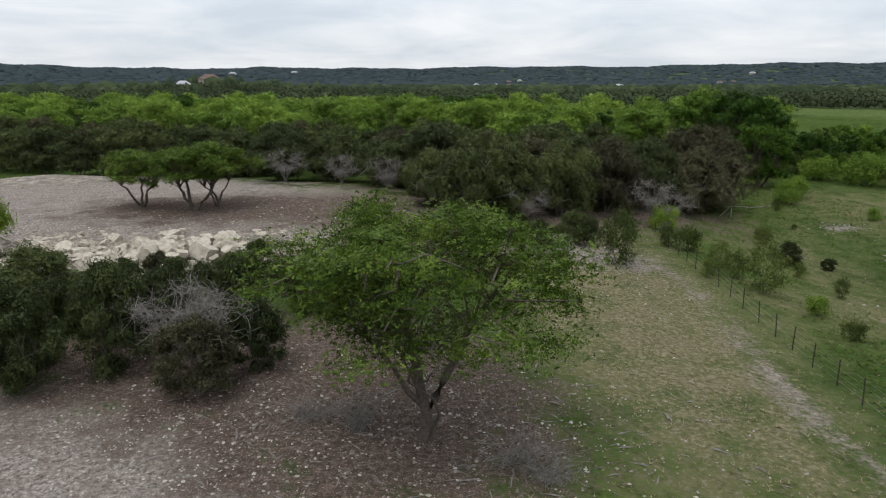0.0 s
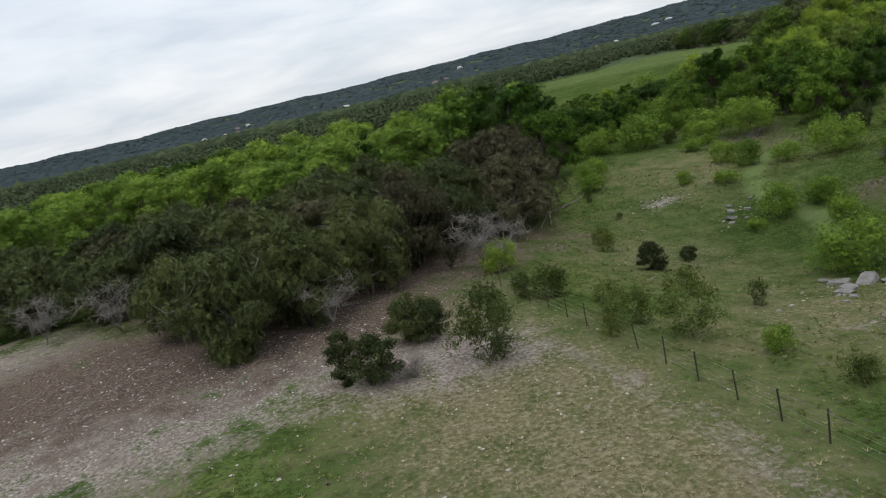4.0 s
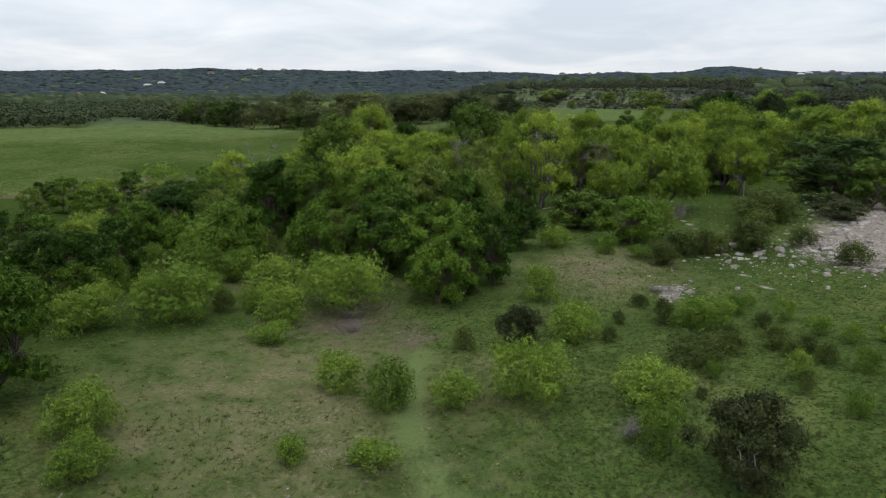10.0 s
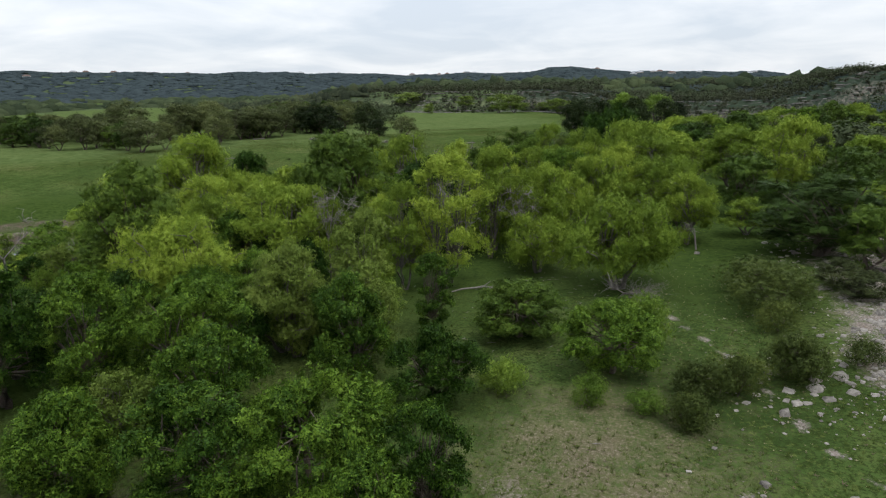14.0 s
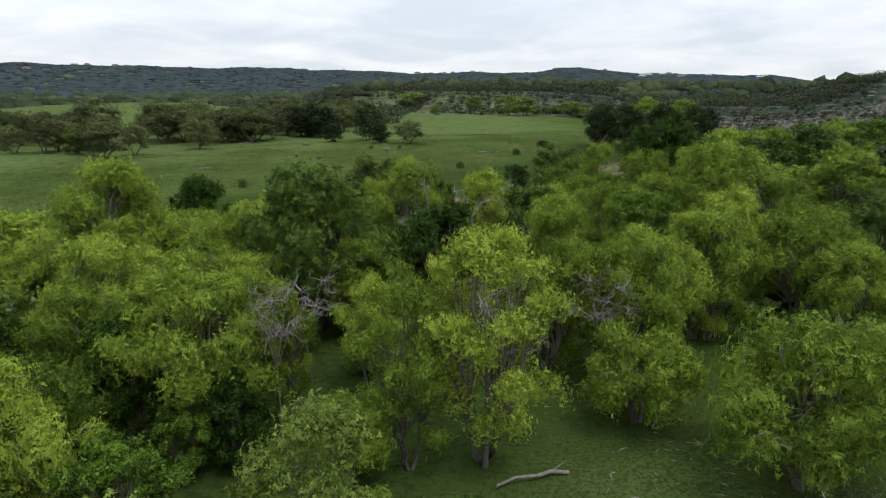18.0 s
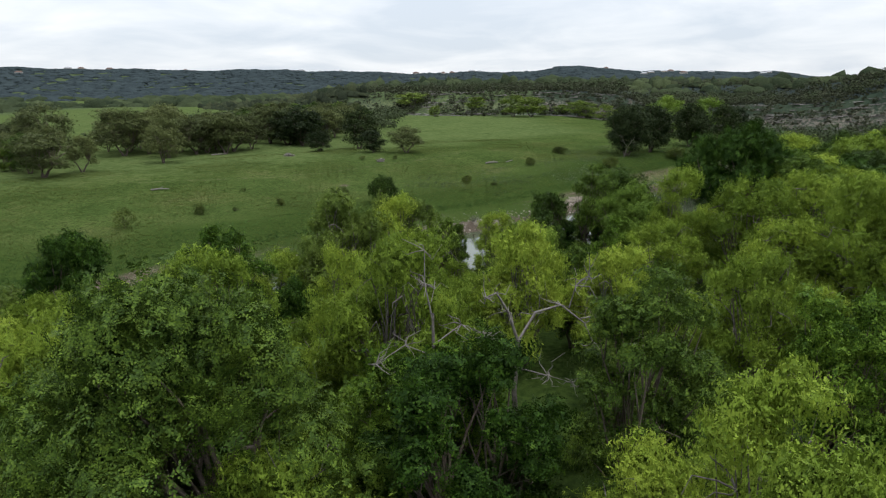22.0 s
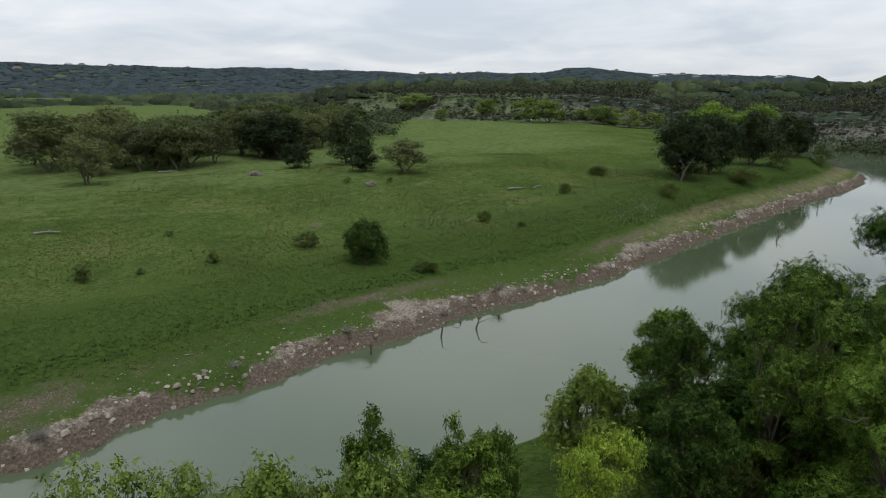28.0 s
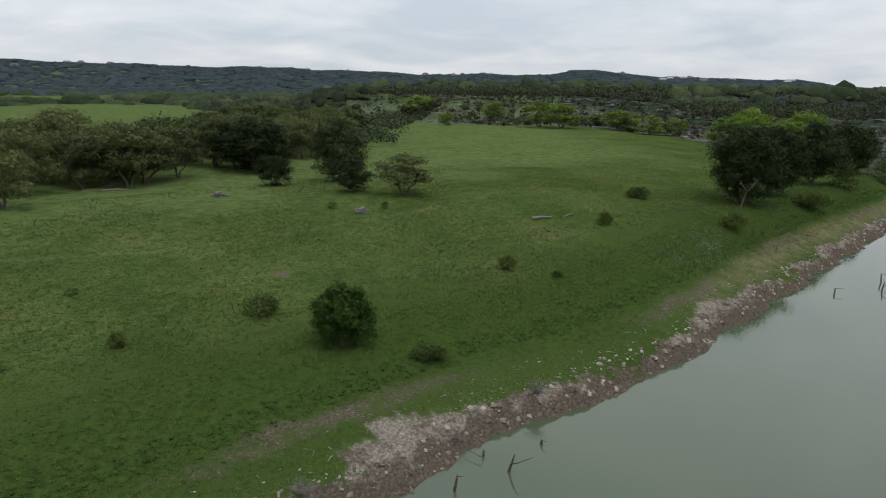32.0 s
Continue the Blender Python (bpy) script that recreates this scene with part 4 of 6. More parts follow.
RIVER_MESQUITES = [
    (175.6, 74.3, 14.8, 6.2), (195.3, 57.8, 14.2, 7.0), (179.7, 50.4, 15.5, 5.2), (170.7, 71.2, 13.4, 5.1),
    (181.4, 77.3, 14.9, 6.4), (167.3, 104.0, 12.4, 3.7), (168.8, 97.3, 10.7, 3.5), (192.1, 92.2, 14.4, 3.2),
    (192.3, 85.7, 13.6, 4.4), (181.1, 83.8, 10.6, 4.4), (164.0, 88.0, 12.1, 3.4), (184.2, 93.8, 10.2, 3.5),
    (202.3, 77.8, 13.1, 5.0), (178.1, 118.2, 13.4, 3.2), (166.4, 113.6, 11.2, 2.5), (192.7, 111.9, 10.3, 2.3),
]
SPRING_TREES = [
    (43.5, 127.0, 12.0, 5.6), (55.5, 155.0, 13.0, 6.2), (34.0, 124.0, 11.5, 5.0), (71.0, 152.0, 11.0, 5.0),
    (182.6, 105.3, 10.6, 3.1), (202.6, 97.9, 11.6, 4.9),
]
FIELD_OAKS = [
    (351.9, 199.3, 15.2, 7.2), (332.8, 185.8, 7.5, 4.9), (368.6, 105.6, 17.8, 9.4), (384.0, 98.5, 17.2, 8.8),
    (413.5, 84.0, 17.4, 8.2), (447.0, 69.0, 16.2, 7.6), (457.5, 62.8, 14.6, 5.6), (358.8, 225.9, 14.7, 10.1),
    (364.2, 235.3, 13.4, 8.6), (339.1, 208.8, 7.4, 4.1),
]
FIELD_MESQUITES = [
    (334.2, 174.4, 7.7, 5.7), (291.6, 235.9, 10.0, 5.2), (317.7, 243.3, 11.6, 5.8), (323.2, 236.0, 12.4, 6.6),
    (340.8, 236.9, 11.5, 6.2), (330.6, 237.9, 12.0, 6.8), (308.1, 264.8, 14.6, 8.6), (315.6, 261.0, 13.1, 7.8),
    (329.8, 266.6, 13.9, 7.4), (346.7, 278.0, 15.1, 8.0), (254.2, 242.0, 10.3, 7.2), (284.6, 274.9, 15.5, 8.2),
    (268.0, 273.7, 9.9, 6.9), (299.1, 297.0, 11.4, 6.8), (366.3, 244.1, 13.8, 7.9), (416.2, 245.7, 13.9, 6.9),
]
FIELD_BUSHES = [
    (361.0, 127.7, 2.5, 2.4), (260.1, 188.6, 0.9, 0.7), (241.5, 178.5, 0.9, 0.7), (320.9, 173.4, 1.4, 0.8),
    (316.9, 182.8, 1.4, 1.0), (265.2, 164.8, 2.5, 1.2), (250.6, 173.1, 1.4, 0.9), (296.0, 143.5, 2.3, 1.4),
    (295.2, 135.9, 0.9, 0.9), (339.8, 109.2, 3.4, 2.4), (378.4, 89.5, 4.4, 4.0), (412.8, 75.2, 5.9, 3.9),
    (449.6, 57.4, 5.5, 4.6), (441.0, 58.5, 3.4, 2.8), (362.8, 128.7, 2.2, 2.1), (329.3, 132.5, 2.3, 1.5), (236.3, 183.7, 2.1, 1.3),
    (263.0, 144.1, 1.5, 1.9), (264.4, 165.6, 2.7, 1.8), (250.8, 173.4, 1.6, 0.9), (219.6, 187.4, 4.1, 1.8),
    (235.9, 183.2, 1.8, 1.2),
]
FAR_EDGE = [
    (637.1, 200.8, 16.4, 9.7), (621.6, 184.8, 15.8, 11.2), (640.8, 152.6, 13.9, 10.1), (627.1, 133.8, 11.3, 8.4),
    (627.6, 120.1, 11.3, 7.5), (699.6, 301.9, 13.8, 13.8), (628.2, 259.8, 8.7, 4.9), (660.1, 236.1, 11.6, 8.3),
    (666.4, 168.5, 8.2, 7.4), ]
FAR_SPRING = [
    (494.0, 90.4, 18.6, 8.8), (500.5, 75.0, 18.8, 10.9), (520.0, 98.0, 16.0, 9.0),
]
BROWN_JUNIPERS = [
    (30.5, 83.9, 9.7, 6.0), (27.7, 77.0, 7.7, 4.2), (30.3, 80.9, 8.0, 5.1), (16.6, 70.7, 7.5, 3.8),
]

near_label = {
    "oak": "dense dark green live oak with a spreading rounded crown",
    "elm": "lush green broadleaf tree with lumpy crown by the creek",
    "grove": "dull olive-green tree with a rounded crown on pasture",
    "mesquite": "airy yellow-green mesquite with grey forked limbs",
    "hackberry": "airy olive-yellow hackberry with many bare twigs",
    "spring": "bright yellow-green cedar elm in fresh spring leaf",
    "juniper": "dark olive juniper with foliage down to the ground",
    "brown": "brownish drought-worn juniper with grey dead twigs",
    "field_oak": "dense blackish-green oak with crown low over pasture",
    "umbrella": "spreading green oak with bare crooked lower trunks",
    "shrub_dark": "olive green shrub standing in meadow grass",
    "shrub_bright": "bright spring-green shrub standing in grass",
}
for rows, kind, tier, group in (
        (PLATEAU_OAKS, "umbrella", "near", "oaks on the stony plateau"), (FORE_JUNIPERS, "juniper", "near", "junipers by the rock pile"), (BELT_JUNIPERS, "juniper", "near", "juniper thicket"), (BROWN_JUNIPERS, "brown", "near", "juniper thicket"), (SPRING_TREES, "spring", "near", "mesquite wood"),
        (FENCE_SHRUBS, "shrub_dark", "near", "meadow shrubs"), (MEADOW_SHRUBS, "shrub_dark", "near", "meadow shrubs"), (OUTCROP_SHRUBS, "shrub_dark", "near", "shrubs by the outcrop"), (OUTCROP_JUNIPERS, "juniper", "near", "junipers by the outcrop"),
        (BRIGHT_SHRUBS, "shrub_bright", "near", "spring-green shrubs"), (CREEK_SHRUBS, "shrub_bright", "near", "spring-green shrubs"),
        (CREEK_ELMS, "elm", "near", "creek trees"), (THICKET_ELMS, "elm", "near", "creek trees"), (WOOD_ELMS, "elm", "near", "mesquite wood"), (DARK_OAKS, "oak", "near", "dark oaks in the wood"), (HACKBERRIES, "hackberry", "near", "creek trees"),
        (CLEARING_MESQUITES, "mesquite", "near", "mesquite wood"), (MESQUITES, "mesquite", "near", "mesquite wood"), (RIVER_MESQUITES, "mesquite", "near", "mesquite wood"), (RIVER_OAKS, "oak", "near", "riverside trees"), (FIELD_OAKS, "field_oak", "near", "pasture oaks"),
        (FIELD_MESQUITES, "grove", "near", "pasture grove"), (FIELD_BUSHES, "shrub_dark", "near", "pasture bushes"), (FAR_SPRING, "spring", "mid", "trees at the pasture's far edge"), (FAR_EDGE, "hackberry", "mid", "trees at the pasture's far edge")):
    for x, y, h, r in rows:
        dense = 1.14 if kind == "grove" else 1.0
        h = 0.82 * h if kind == "umbrella" else h
        grow(kind, x, y, h * dense, r * dense, tier, near_label[kind], group, "shrub" if "shrub" in kind else "tree")


# ---------------------------------------------------------------- woods that fill the plan
def canopy_top(x):
    return np.interp(x, (40, 60, 85, 100, 125, 135, 150, 180, 188, 195, 203, 215, 240, 300), (11, 10.5, 10.5, 11.5, 13, 14.5, 14, 12, 9.5, 8, 7, 9, 8, 6))


placed = [(x, y, r) for rows in (CREEK_ELMS, THICKET_ELMS, WOOD_ELMS, DARK_OAKS, HACKBERRIES, CLEARING_MESQUITES, MESQUITES, RIVER_MESQUITES, RIVER_OAKS, BELT_JUNIPERS, BROWN_JUNIPERS, SPRING_TREES, FORE_JUNIPERS, CREEK_SHRUBS, BRIGHT_SHRUBS, MEADOW_SHRUBS, OUTCROP_SHRUBS, PLATEAU_OAKS, FIELD_OAKS, FIELD_MESQUITES) for x, y, h, r in rows]


def fill(poly, gap, kinds, tier, group, height, seed, limit=400, clear=()):
    """Trees of mixed kinds set at random in a polygon, kept apart by gap."""
    rng = random.Random(seed)
    xs, ys = [p[0] for p in poly], [p[1] for p in poly]
    made = 0
    for _ in range(limit * 12):
        if made >= limit:
            break
        x, y = rng.uniform(min(xs), max(xs)), rng.uniform(min(ys), max(ys))
        if not inside(np.array([x]), np.array([y]), poly)[0]:
            continue
        b = float(from_bank(x, y))
        if x > 120 and -float(river_width(x, y)) - 1.5 < b < 2:
            continue
        if any(math.hypot((x - cx) / rx, (y - cy) / ry) < 1 for cx, cy, rx, ry in clear):
            continue
        if any((x - px) ** 2 + (y - py) ** 2 < (gap * 0.5 + 0.55 * pr) ** 2 for px, py, pr in placed):
            continue
        kind = rng.choices([k for k, _ in kinds], [w for _, w in kinds])[0]
        if kind == "mesquite" and group == "mesquite wood" and x > 148 and rng.random() < 0.15:
            kind = rng.choice(("elm", "oak"))
        h = height(x, y, rng)
        r = min(h * rng.uniform(0.38, 0.56), 6.5)
        if kind in ("juniper", "brown"):
            r = min(r, 3.6)
        placed.append((x, y, r))
        grow(kind, x, y, h, r, tier, near_label[kind], group, "shrub" if "shrub" in kind else "tree")
        made += 1
    return made


# grassy gaps in the wood: x, y and half widths
CLEARINGS = [(111, 79, 12, 8), (121, 85.5, 8, 5), (134, 66, 9, 6), (146, 61, 8, 4)]
fill([(-95, 118), (-30, 90), (-2, 80), (0, 68), (30, 78), (34, 92), (20, 105), (-40, 118), (-95, 140)], 4.0, [("juniper", 6), ("brown", 1)], "mid", "juniper thicket", lambda x, y, r: r.uniform(6, 8.6), 3, 80)
fill([(-150, 150), (-60, 128), (30, 108), (48, 118), (60, 150), (40, 220), (-40, 235), (-150, 225)], 7.5, [("spring", 8), ("elm", 1)], "mid", "bright spring wood", lambda x, y, r: r.uniform(8.5, 11.5), 4, 150)
fill([(42, 103), (58, 104), (74, 100), (92, 92), (104, 96), (128, 112), (128, 142), (90, 160), (50, 140)], 3.2, [("elm", 6), ("hackberry", 2), ("mesquite", 1), ("shrub_bright", 3)], "near", "creek trees", lambda x, y, r: r.uniform(3.6, 6.4), 5, 80)
fill([(112, 98), (132, 86), (150, 66), (215, 66), (232, 88), (222, 98), (205, 112), (196, 128), (180, 142), (150, 158), (125, 146)], 3.4, [("mesquite", 7), ("hackberry", 3), ("elm", 1)], "near", "mesquite wood", lambda x, y, r: min(max(4.0, (canopy_top(x) - float(ground_z(x, y))) * r.uniform(0.42, 0.74)), 7.5 - 0.2 * float(from_bank(x, y) + river_width(x, y))), 6, 90, CLEARINGS)
fill([(104, 96), (128, 86), (150, 64), (215, 70), (228, 96), (200, 120), (186, 138), (150, 156), (120, 140)], 1.0, [("shrub_bright", 5), ("shrub_dark", 2)], "near", "undergrowth in the wood", lambda x, y, r: r.uniform(1.6, 3.6), 16, 75, CLEARINGS)
fill([(44, 104), (66, 100), (92, 90), (120, 104), (120, 132), (60, 136)], 1.0, [("shrub_bright", 4), ("shrub_dark", 3)], "near", "undergrowth by the creek", lambda x, y, r: r.uniform(1.8, 3.6), 17, 60)
fill([(48, 42), (86, 44), (84, 60), (64, 64), (54, 58)], 2.6, [("shrub_bright", 5), ("shrub_dark", 2)], "near", "spring-green shrubs", lambda x, y, r: r.uniform(0.7, 1.7), 18, 30)
fill([(-26, 31), (-15, 27.5), (-8, 33), (-6, 43), (-14, 42), (-26, 39)], 2.4, [("juniper", 5), ("brown", 1)], "near", "junipers by the rock pile", lambda x, y, r: r.uniform(2.0, 2.9), 19, 14)
fill([(186, 130), (215, 113), (240, 101), (264, 88), (256, 79), (230, 90), (205, 103), (182, 121)], 1.2, [("shrub_bright", 3), ("shrub_dark", 4)], "near", "undergrowth on the river bank", lambda x, y, r: r.uniform(1.5, 3.4), 23, 48)
fill([(216, 92), (242, 90), (300, 60), (400, 16), (480, -2), (470, -32), (390, -10), (290, 34), (225, 68)], 5.5, [("mesquite", 4), ("elm", 4), ("oak", 3)], "mid", "trees on the wooded river bank", lambda x, y, r: r.uniform(11, 16), 20, 80)
fill([(140, 66), (215, 70), (300, 50), (400, 20), (520, -20), (470, -90), (300, -40), (200, -10), (128, 20), (122, 48)], 8.0, [("mesquite", 5), ("oak", 3), ("juniper", 3)], "far", "wood south of the river", lambda x, y, r: r.uniform(7, 11), 7, 140)
fill([(303, 242), (345, 228), (430, 236), (440, 262), (380, 284), (340, 292), (308, 276)], 6.0, [("grove", 8), ("oak", 2)], "near", "pasture grove", lambda x, y, r: r.uniform(10.5, 14), 8, 46)
fill([(250, 240), (268, 242), (300, 296), (326, 370), (300, 390), (260, 305)], 6.5, [("grove", 6), ("oak", 3), ("juniper", 2)], "mid", "trees along the pasture fence", lambda x, y, r: r.uniform(8, 12.5), 9, 48)
fill([(400, 264), (470, 246), (570, 300), (520, 340), (440, 306)], 7.5, [("grove", 4), ("oak", 5)], "mid", "trees behind the grove", lambda x, y, r: r.uniform(10, 14), 10, 60)


# ---------------------------------------------------------------- distant woods, joined
def domes(name, label, seed, x, y, high, wide, mat):
    """Lumpy low tree crowns, side by side, as one sheet of woods."""
    rng = np.random.default_rng(seed)
    n, sides = len(x), 6
    a = np.arange(sides) * 2 * np.pi / sides
    ring = np.concatenate([np.stack([np.cos(a), np.sin(a), 0 * a - 0.1], 1), np.stack([0.82 * np.cos(a + 0.5), 0.82 * np.sin(a + 0.5), 0 * a + 0.66], 1), [(0.0, 0.0, 1.0)]])
    k = len(ring)
    v = ring[None] * rng.uniform(0.72, 1.25, (n, k, 1)) * np.stack([wide, wide, high], 1)[:, None]
    v[..., :2] += 0.15 * wide[:, None, None] * rng.normal(0, 1, (n, k, 2)) * (ring[None, :, 2:3] > 0.9)
    v = v + np.stack([x, y, ground_z(x, y)], 1)[:, None]
    f = []
    for i in range(sides):
        q = (i + 1) % sides
        f += [(i, q, sides + i), (q, sides + q, sides + i), (sides + i, sides + q, k - 1)]
    f = (np.array(f)[None] + (np.arange(n) * k)[:, None, None]).reshape(-1, 3)
    return tagged(new(name, mesh_of(name, v.reshape(-1, 3), f, mat, True)), label, "woodland", "", "stuff")


def valley_spots(rng, count):
    r = 10 ** rng.uniform(np.log10(230), np.log10(1750), count)
    a = np.radians(rng.uniform(-75, 150, count))
    x, y = 60 + r * np.sin(a), 90 + r * np.cos(a)
    b = from_bank(x, y)
    field = (b > -60) & (b < 175) & (x > 150) & (x < 640)
    lane = inside(x, y, [(90, 150), (215, 150), (260, 215), (300, 430), (200, 330), (95, 240)])
    meadow2 = inside(x, y, [(330, 430), (620, 380), (900, 620), (800, 780), (480, 620)])
    far_meadow = inside(x, y, [(800, 800), (1150, 950), (1250, 1250), (1000, 1250)])
    field = field | inside(x, y, BACK_FIELD)
    near = inside(x, y, [(-160, 60), (60, 60), (62, 240), (-160, 240)])
    face = np.abs(bluff_line(x, y) - 26) < 24
    keep = ~(field | lane | meadow2 | far_meadow | near) & (rng.uniform(0, 1, count) > 0.85 * face)
    return x[keep], y[keep]


def ridge_spots(rng, count):
    r = rng.uniform(1560, 3250, count)
    a = np.radians(rng.uniform(-60, 125, count))
    return 150 + r * np.sin(a), 100 + r * np.cos(a)


wood_rng = np.random.default_rng(21)
fx, fy = valley_spots(wood_rng, 24000)
edge_r = np.minimum(np.hypot(fx - 200, fy - 120), np.hypot(fx - 60, fy - 60))
leafy = edge_r < 620
ex, ey = fx[leafy], fy[leafy]
cards = 64
eh = wood_rng.uniform(2.8, 9.5, len(ex))
ed = directions(wood_rng, len(ex) * cards, -0.7)
eh_all = np.repeat(eh, cards)
e_pos = np.stack([np.repeat(ex, cards), np.repeat(ey, cards), np.repeat(ground_z(ex, ey), cards) + 0.5 * eh_all], 1) + ed * eh_all[:, None] * np.array([0.85, 0.85, 0.46]) * wood_rng.uniform(0.55, 1.0, (len(ed), 1))
ev, ef = sprays(wood_rng, e_pos, ed, 1.15, 0.2, 1.2, 0.6)
tagged(new("edge_woods", mesh_of("edge_woods", ev, ef, LEAF_EDGE)), "grey-green trees standing close beyond the pasture", "woodland", "", "stuff")
fx, fy = fx[~leafy], fy[~leafy]
fr = np.hypot(fx - 60, fy - 90)
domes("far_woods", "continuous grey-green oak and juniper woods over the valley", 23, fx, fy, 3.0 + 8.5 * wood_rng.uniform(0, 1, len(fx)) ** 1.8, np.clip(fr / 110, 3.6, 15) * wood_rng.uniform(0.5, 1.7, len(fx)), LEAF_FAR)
bx, by = np.concatenate([wood_rng.uniform(645, 1150, 6000), wood_rng.uniform(640, 800, 6000)]), wood_rng.uniform(-420, 620, 12000)
b_in = bluff_line(bx, by)
b_keep = (b_in > 1) & (wood_rng.uniform(0, 1, 12000) > 0.3 * (b_in < 45))
bx, by, b_in = bx[b_keep], by[b_keep], b_in[b_keep]
scrub = (b_in < 260) & (by < 360) & (by > -360)
sx, sy, cards = bx[scrub], by[scrub], 34
sh = 1.6 + 6.4 * wood_rng.uniform(0, 1, len(sx)) ** 1.8
sd = directions(wood_rng, len(sx) * cards, -0.7)
sh_all = np.repeat(sh, cards)
s_pos = np.stack([np.repeat(sx, cards), np.repeat(sy, cards), np.repeat(ground_z(sx, sy), cards) + 0.5 * sh_all], 1) + sd * sh_all[:, None] * np.array([0.6, 0.6, 0.46]) * wood_rng.uniform(0.4, 1.0, (len(sd), 1))
sv, sf = sprays(wood_rng, s_pos, sd, 0.95, 0.2, 1.3, 0.4)
tagged(new("bluff_scrub", mesh_of("bluff_scrub", sv, sf, LEAF_BLUFF)), "dull grey-green juniper scrub on the rocky bluff", "woodland", "", "stuff")
bx, by = bx[~scrub], by[~scrub]
domes("bluff_woods", "dark junipers and oaks covering the top of the bluff", 24, bx, by, 2.5 + 6 * wood_rng.uniform(0, 1, len(bx)) ** 2, wood_rng.uniform(2.2, 6.0, len(bx)), LEAF_TOPS)
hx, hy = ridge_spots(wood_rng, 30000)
domes("hill_woods", "dark woods on the distant hills, blue haze put into their colour", 25, hx, hy, wood_rng.uniform(3.2, 6.0, len(hx)), wood_rng.uniform(11, 22, len(hx)), LEAF_RIDGE_HAZE)

# ---------------------------------------------------------------- the broad tree over the stony ground
def big_tree(x, y, height, radius):
    wood, leaves = plant_meshes("canopy", 12)
    base = new("shade_tree")
    z = float(ground_z(x, y))
    base.matrix_basis = Matrix.LocRotScale((x, y, z), Euler((0, 0, 1.25)), (radius / 4.0, radius / 4.0, height / 10.0))
    tagged(base, "broad green tree with two leaning dark trunks on stony ground", "tree")
    under("branch", wood, base, "grey forking boughs with dead twigs")
    under("crown", leaves, base)
    rng = np.random.default_rng(9)
    fork = np.array((0.02, 0.0, 1.15))
    upright = [(0.0, 0.0, -0.3), (0.0, 0.0, 0.5), (-0.05, 0.02, 1.2), (-0.28, 0.08, 2.2), (-0.42, 0.1, 3.2), (-0.75, 0.3, 4.6), (-1.4, 0.5, 6.2)]
    leaning = [fork, (0.32, -0.02, 1.7), (0.62, -0.05, 2.4), (1.12, 0.05, 3.3), (1.5, 0.2, 4.2), (2.3, 0.3, 5.4), (3.2, 0.6, 6.4)]
    third = [(-0.1, 0.0, 1.3), (-0.7, -0.2, 2.0), (-1.2, -0.3, 3.0), (-2.2, -0.2, 4.2), (-3.4, 0.1, 5.2)]
    for chain, radii in ((upright, (0.34, 0.26, 0.22, 0.19, 0.17, 0.13, 0.07)), (leaning, (0.22, 0.19, 0.17, 0.15, 0.13, 0.10, 0.05)), (third, (0.13, 0.11, 0.09, 0.07, 0.03))):
        limbs = [(np.array(chain, float), np.array(radii))]
        for p in chain[3:]:
            for _ in range(4):
                limbs.append((bent(rng, p, np.array(p) + directions(rng, 1, 0.0)[0] * rng.uniform(0.9, 2.4), 0.2, 4, 0.08), np.array([0.05, 0.04, 0.025, 0.01])))
        stem = under("trunk", mesh_of("shade_trunk", *tubes(limbs, 8), BARK, True), base, "dark bark trunk leaning from a low fork")
        stem.matrix_parent_inverse = base.matrix_basis.inverted()
        stem.matrix_basis = Matrix.Translation((x, y, z))


big_tree(-0.6, 24.0, 9.6, 6.4)
grow("mesquite", -32.0, 44.5, 6.5, 3.4, "near", near_label["mesquite"], "trees by the rock pile")


# ---------------------------------------------------------------- stones
def block_mesh(name, seed, flat, mat):
    """A broken slab with flat faces: a box whose corners are knocked about and cut off."""
    rng = random.Random(seed)
    bm = bmesh.new()
    bmesh.ops.create_cube(bm, size=1)
    for v in bm.verts:
        v.co = Vector((v.co.x * rng.uniform(0.65, 1.25), v.co.y * rng.uniform(0.65, 1.25), v.co.z * flat * rng.uniform(0.7, 1.25)))
    bmesh.ops.bevel(bm, geom=list(bm.verts), offset=0.16, segments=1, affect="VERTICES")
    bmesh.ops.triangulate(bm, faces=list(bm.faces))
    me = bpy.data.meshes.new(name)
    bm.to_mesh(me)
    bm.free()
    me.materials.append(mat)
    return me


BLOCKS = [block_mesh("broken_block", 130 + i, 0.32 + 0.07 * i, PILESTONE) for i in range(7)]
LEDGES = [block_mesh("broken_ledge", 150 + i, 0.3 + 0.06 * i, OUTCROP) for i in range(5)]
BOULDERS = [block_mesh("boulder", 160 + i, 0.34 + 0.05 * i, GREYSTONE) for i in range(5)]
stone_rng = random.Random(77)


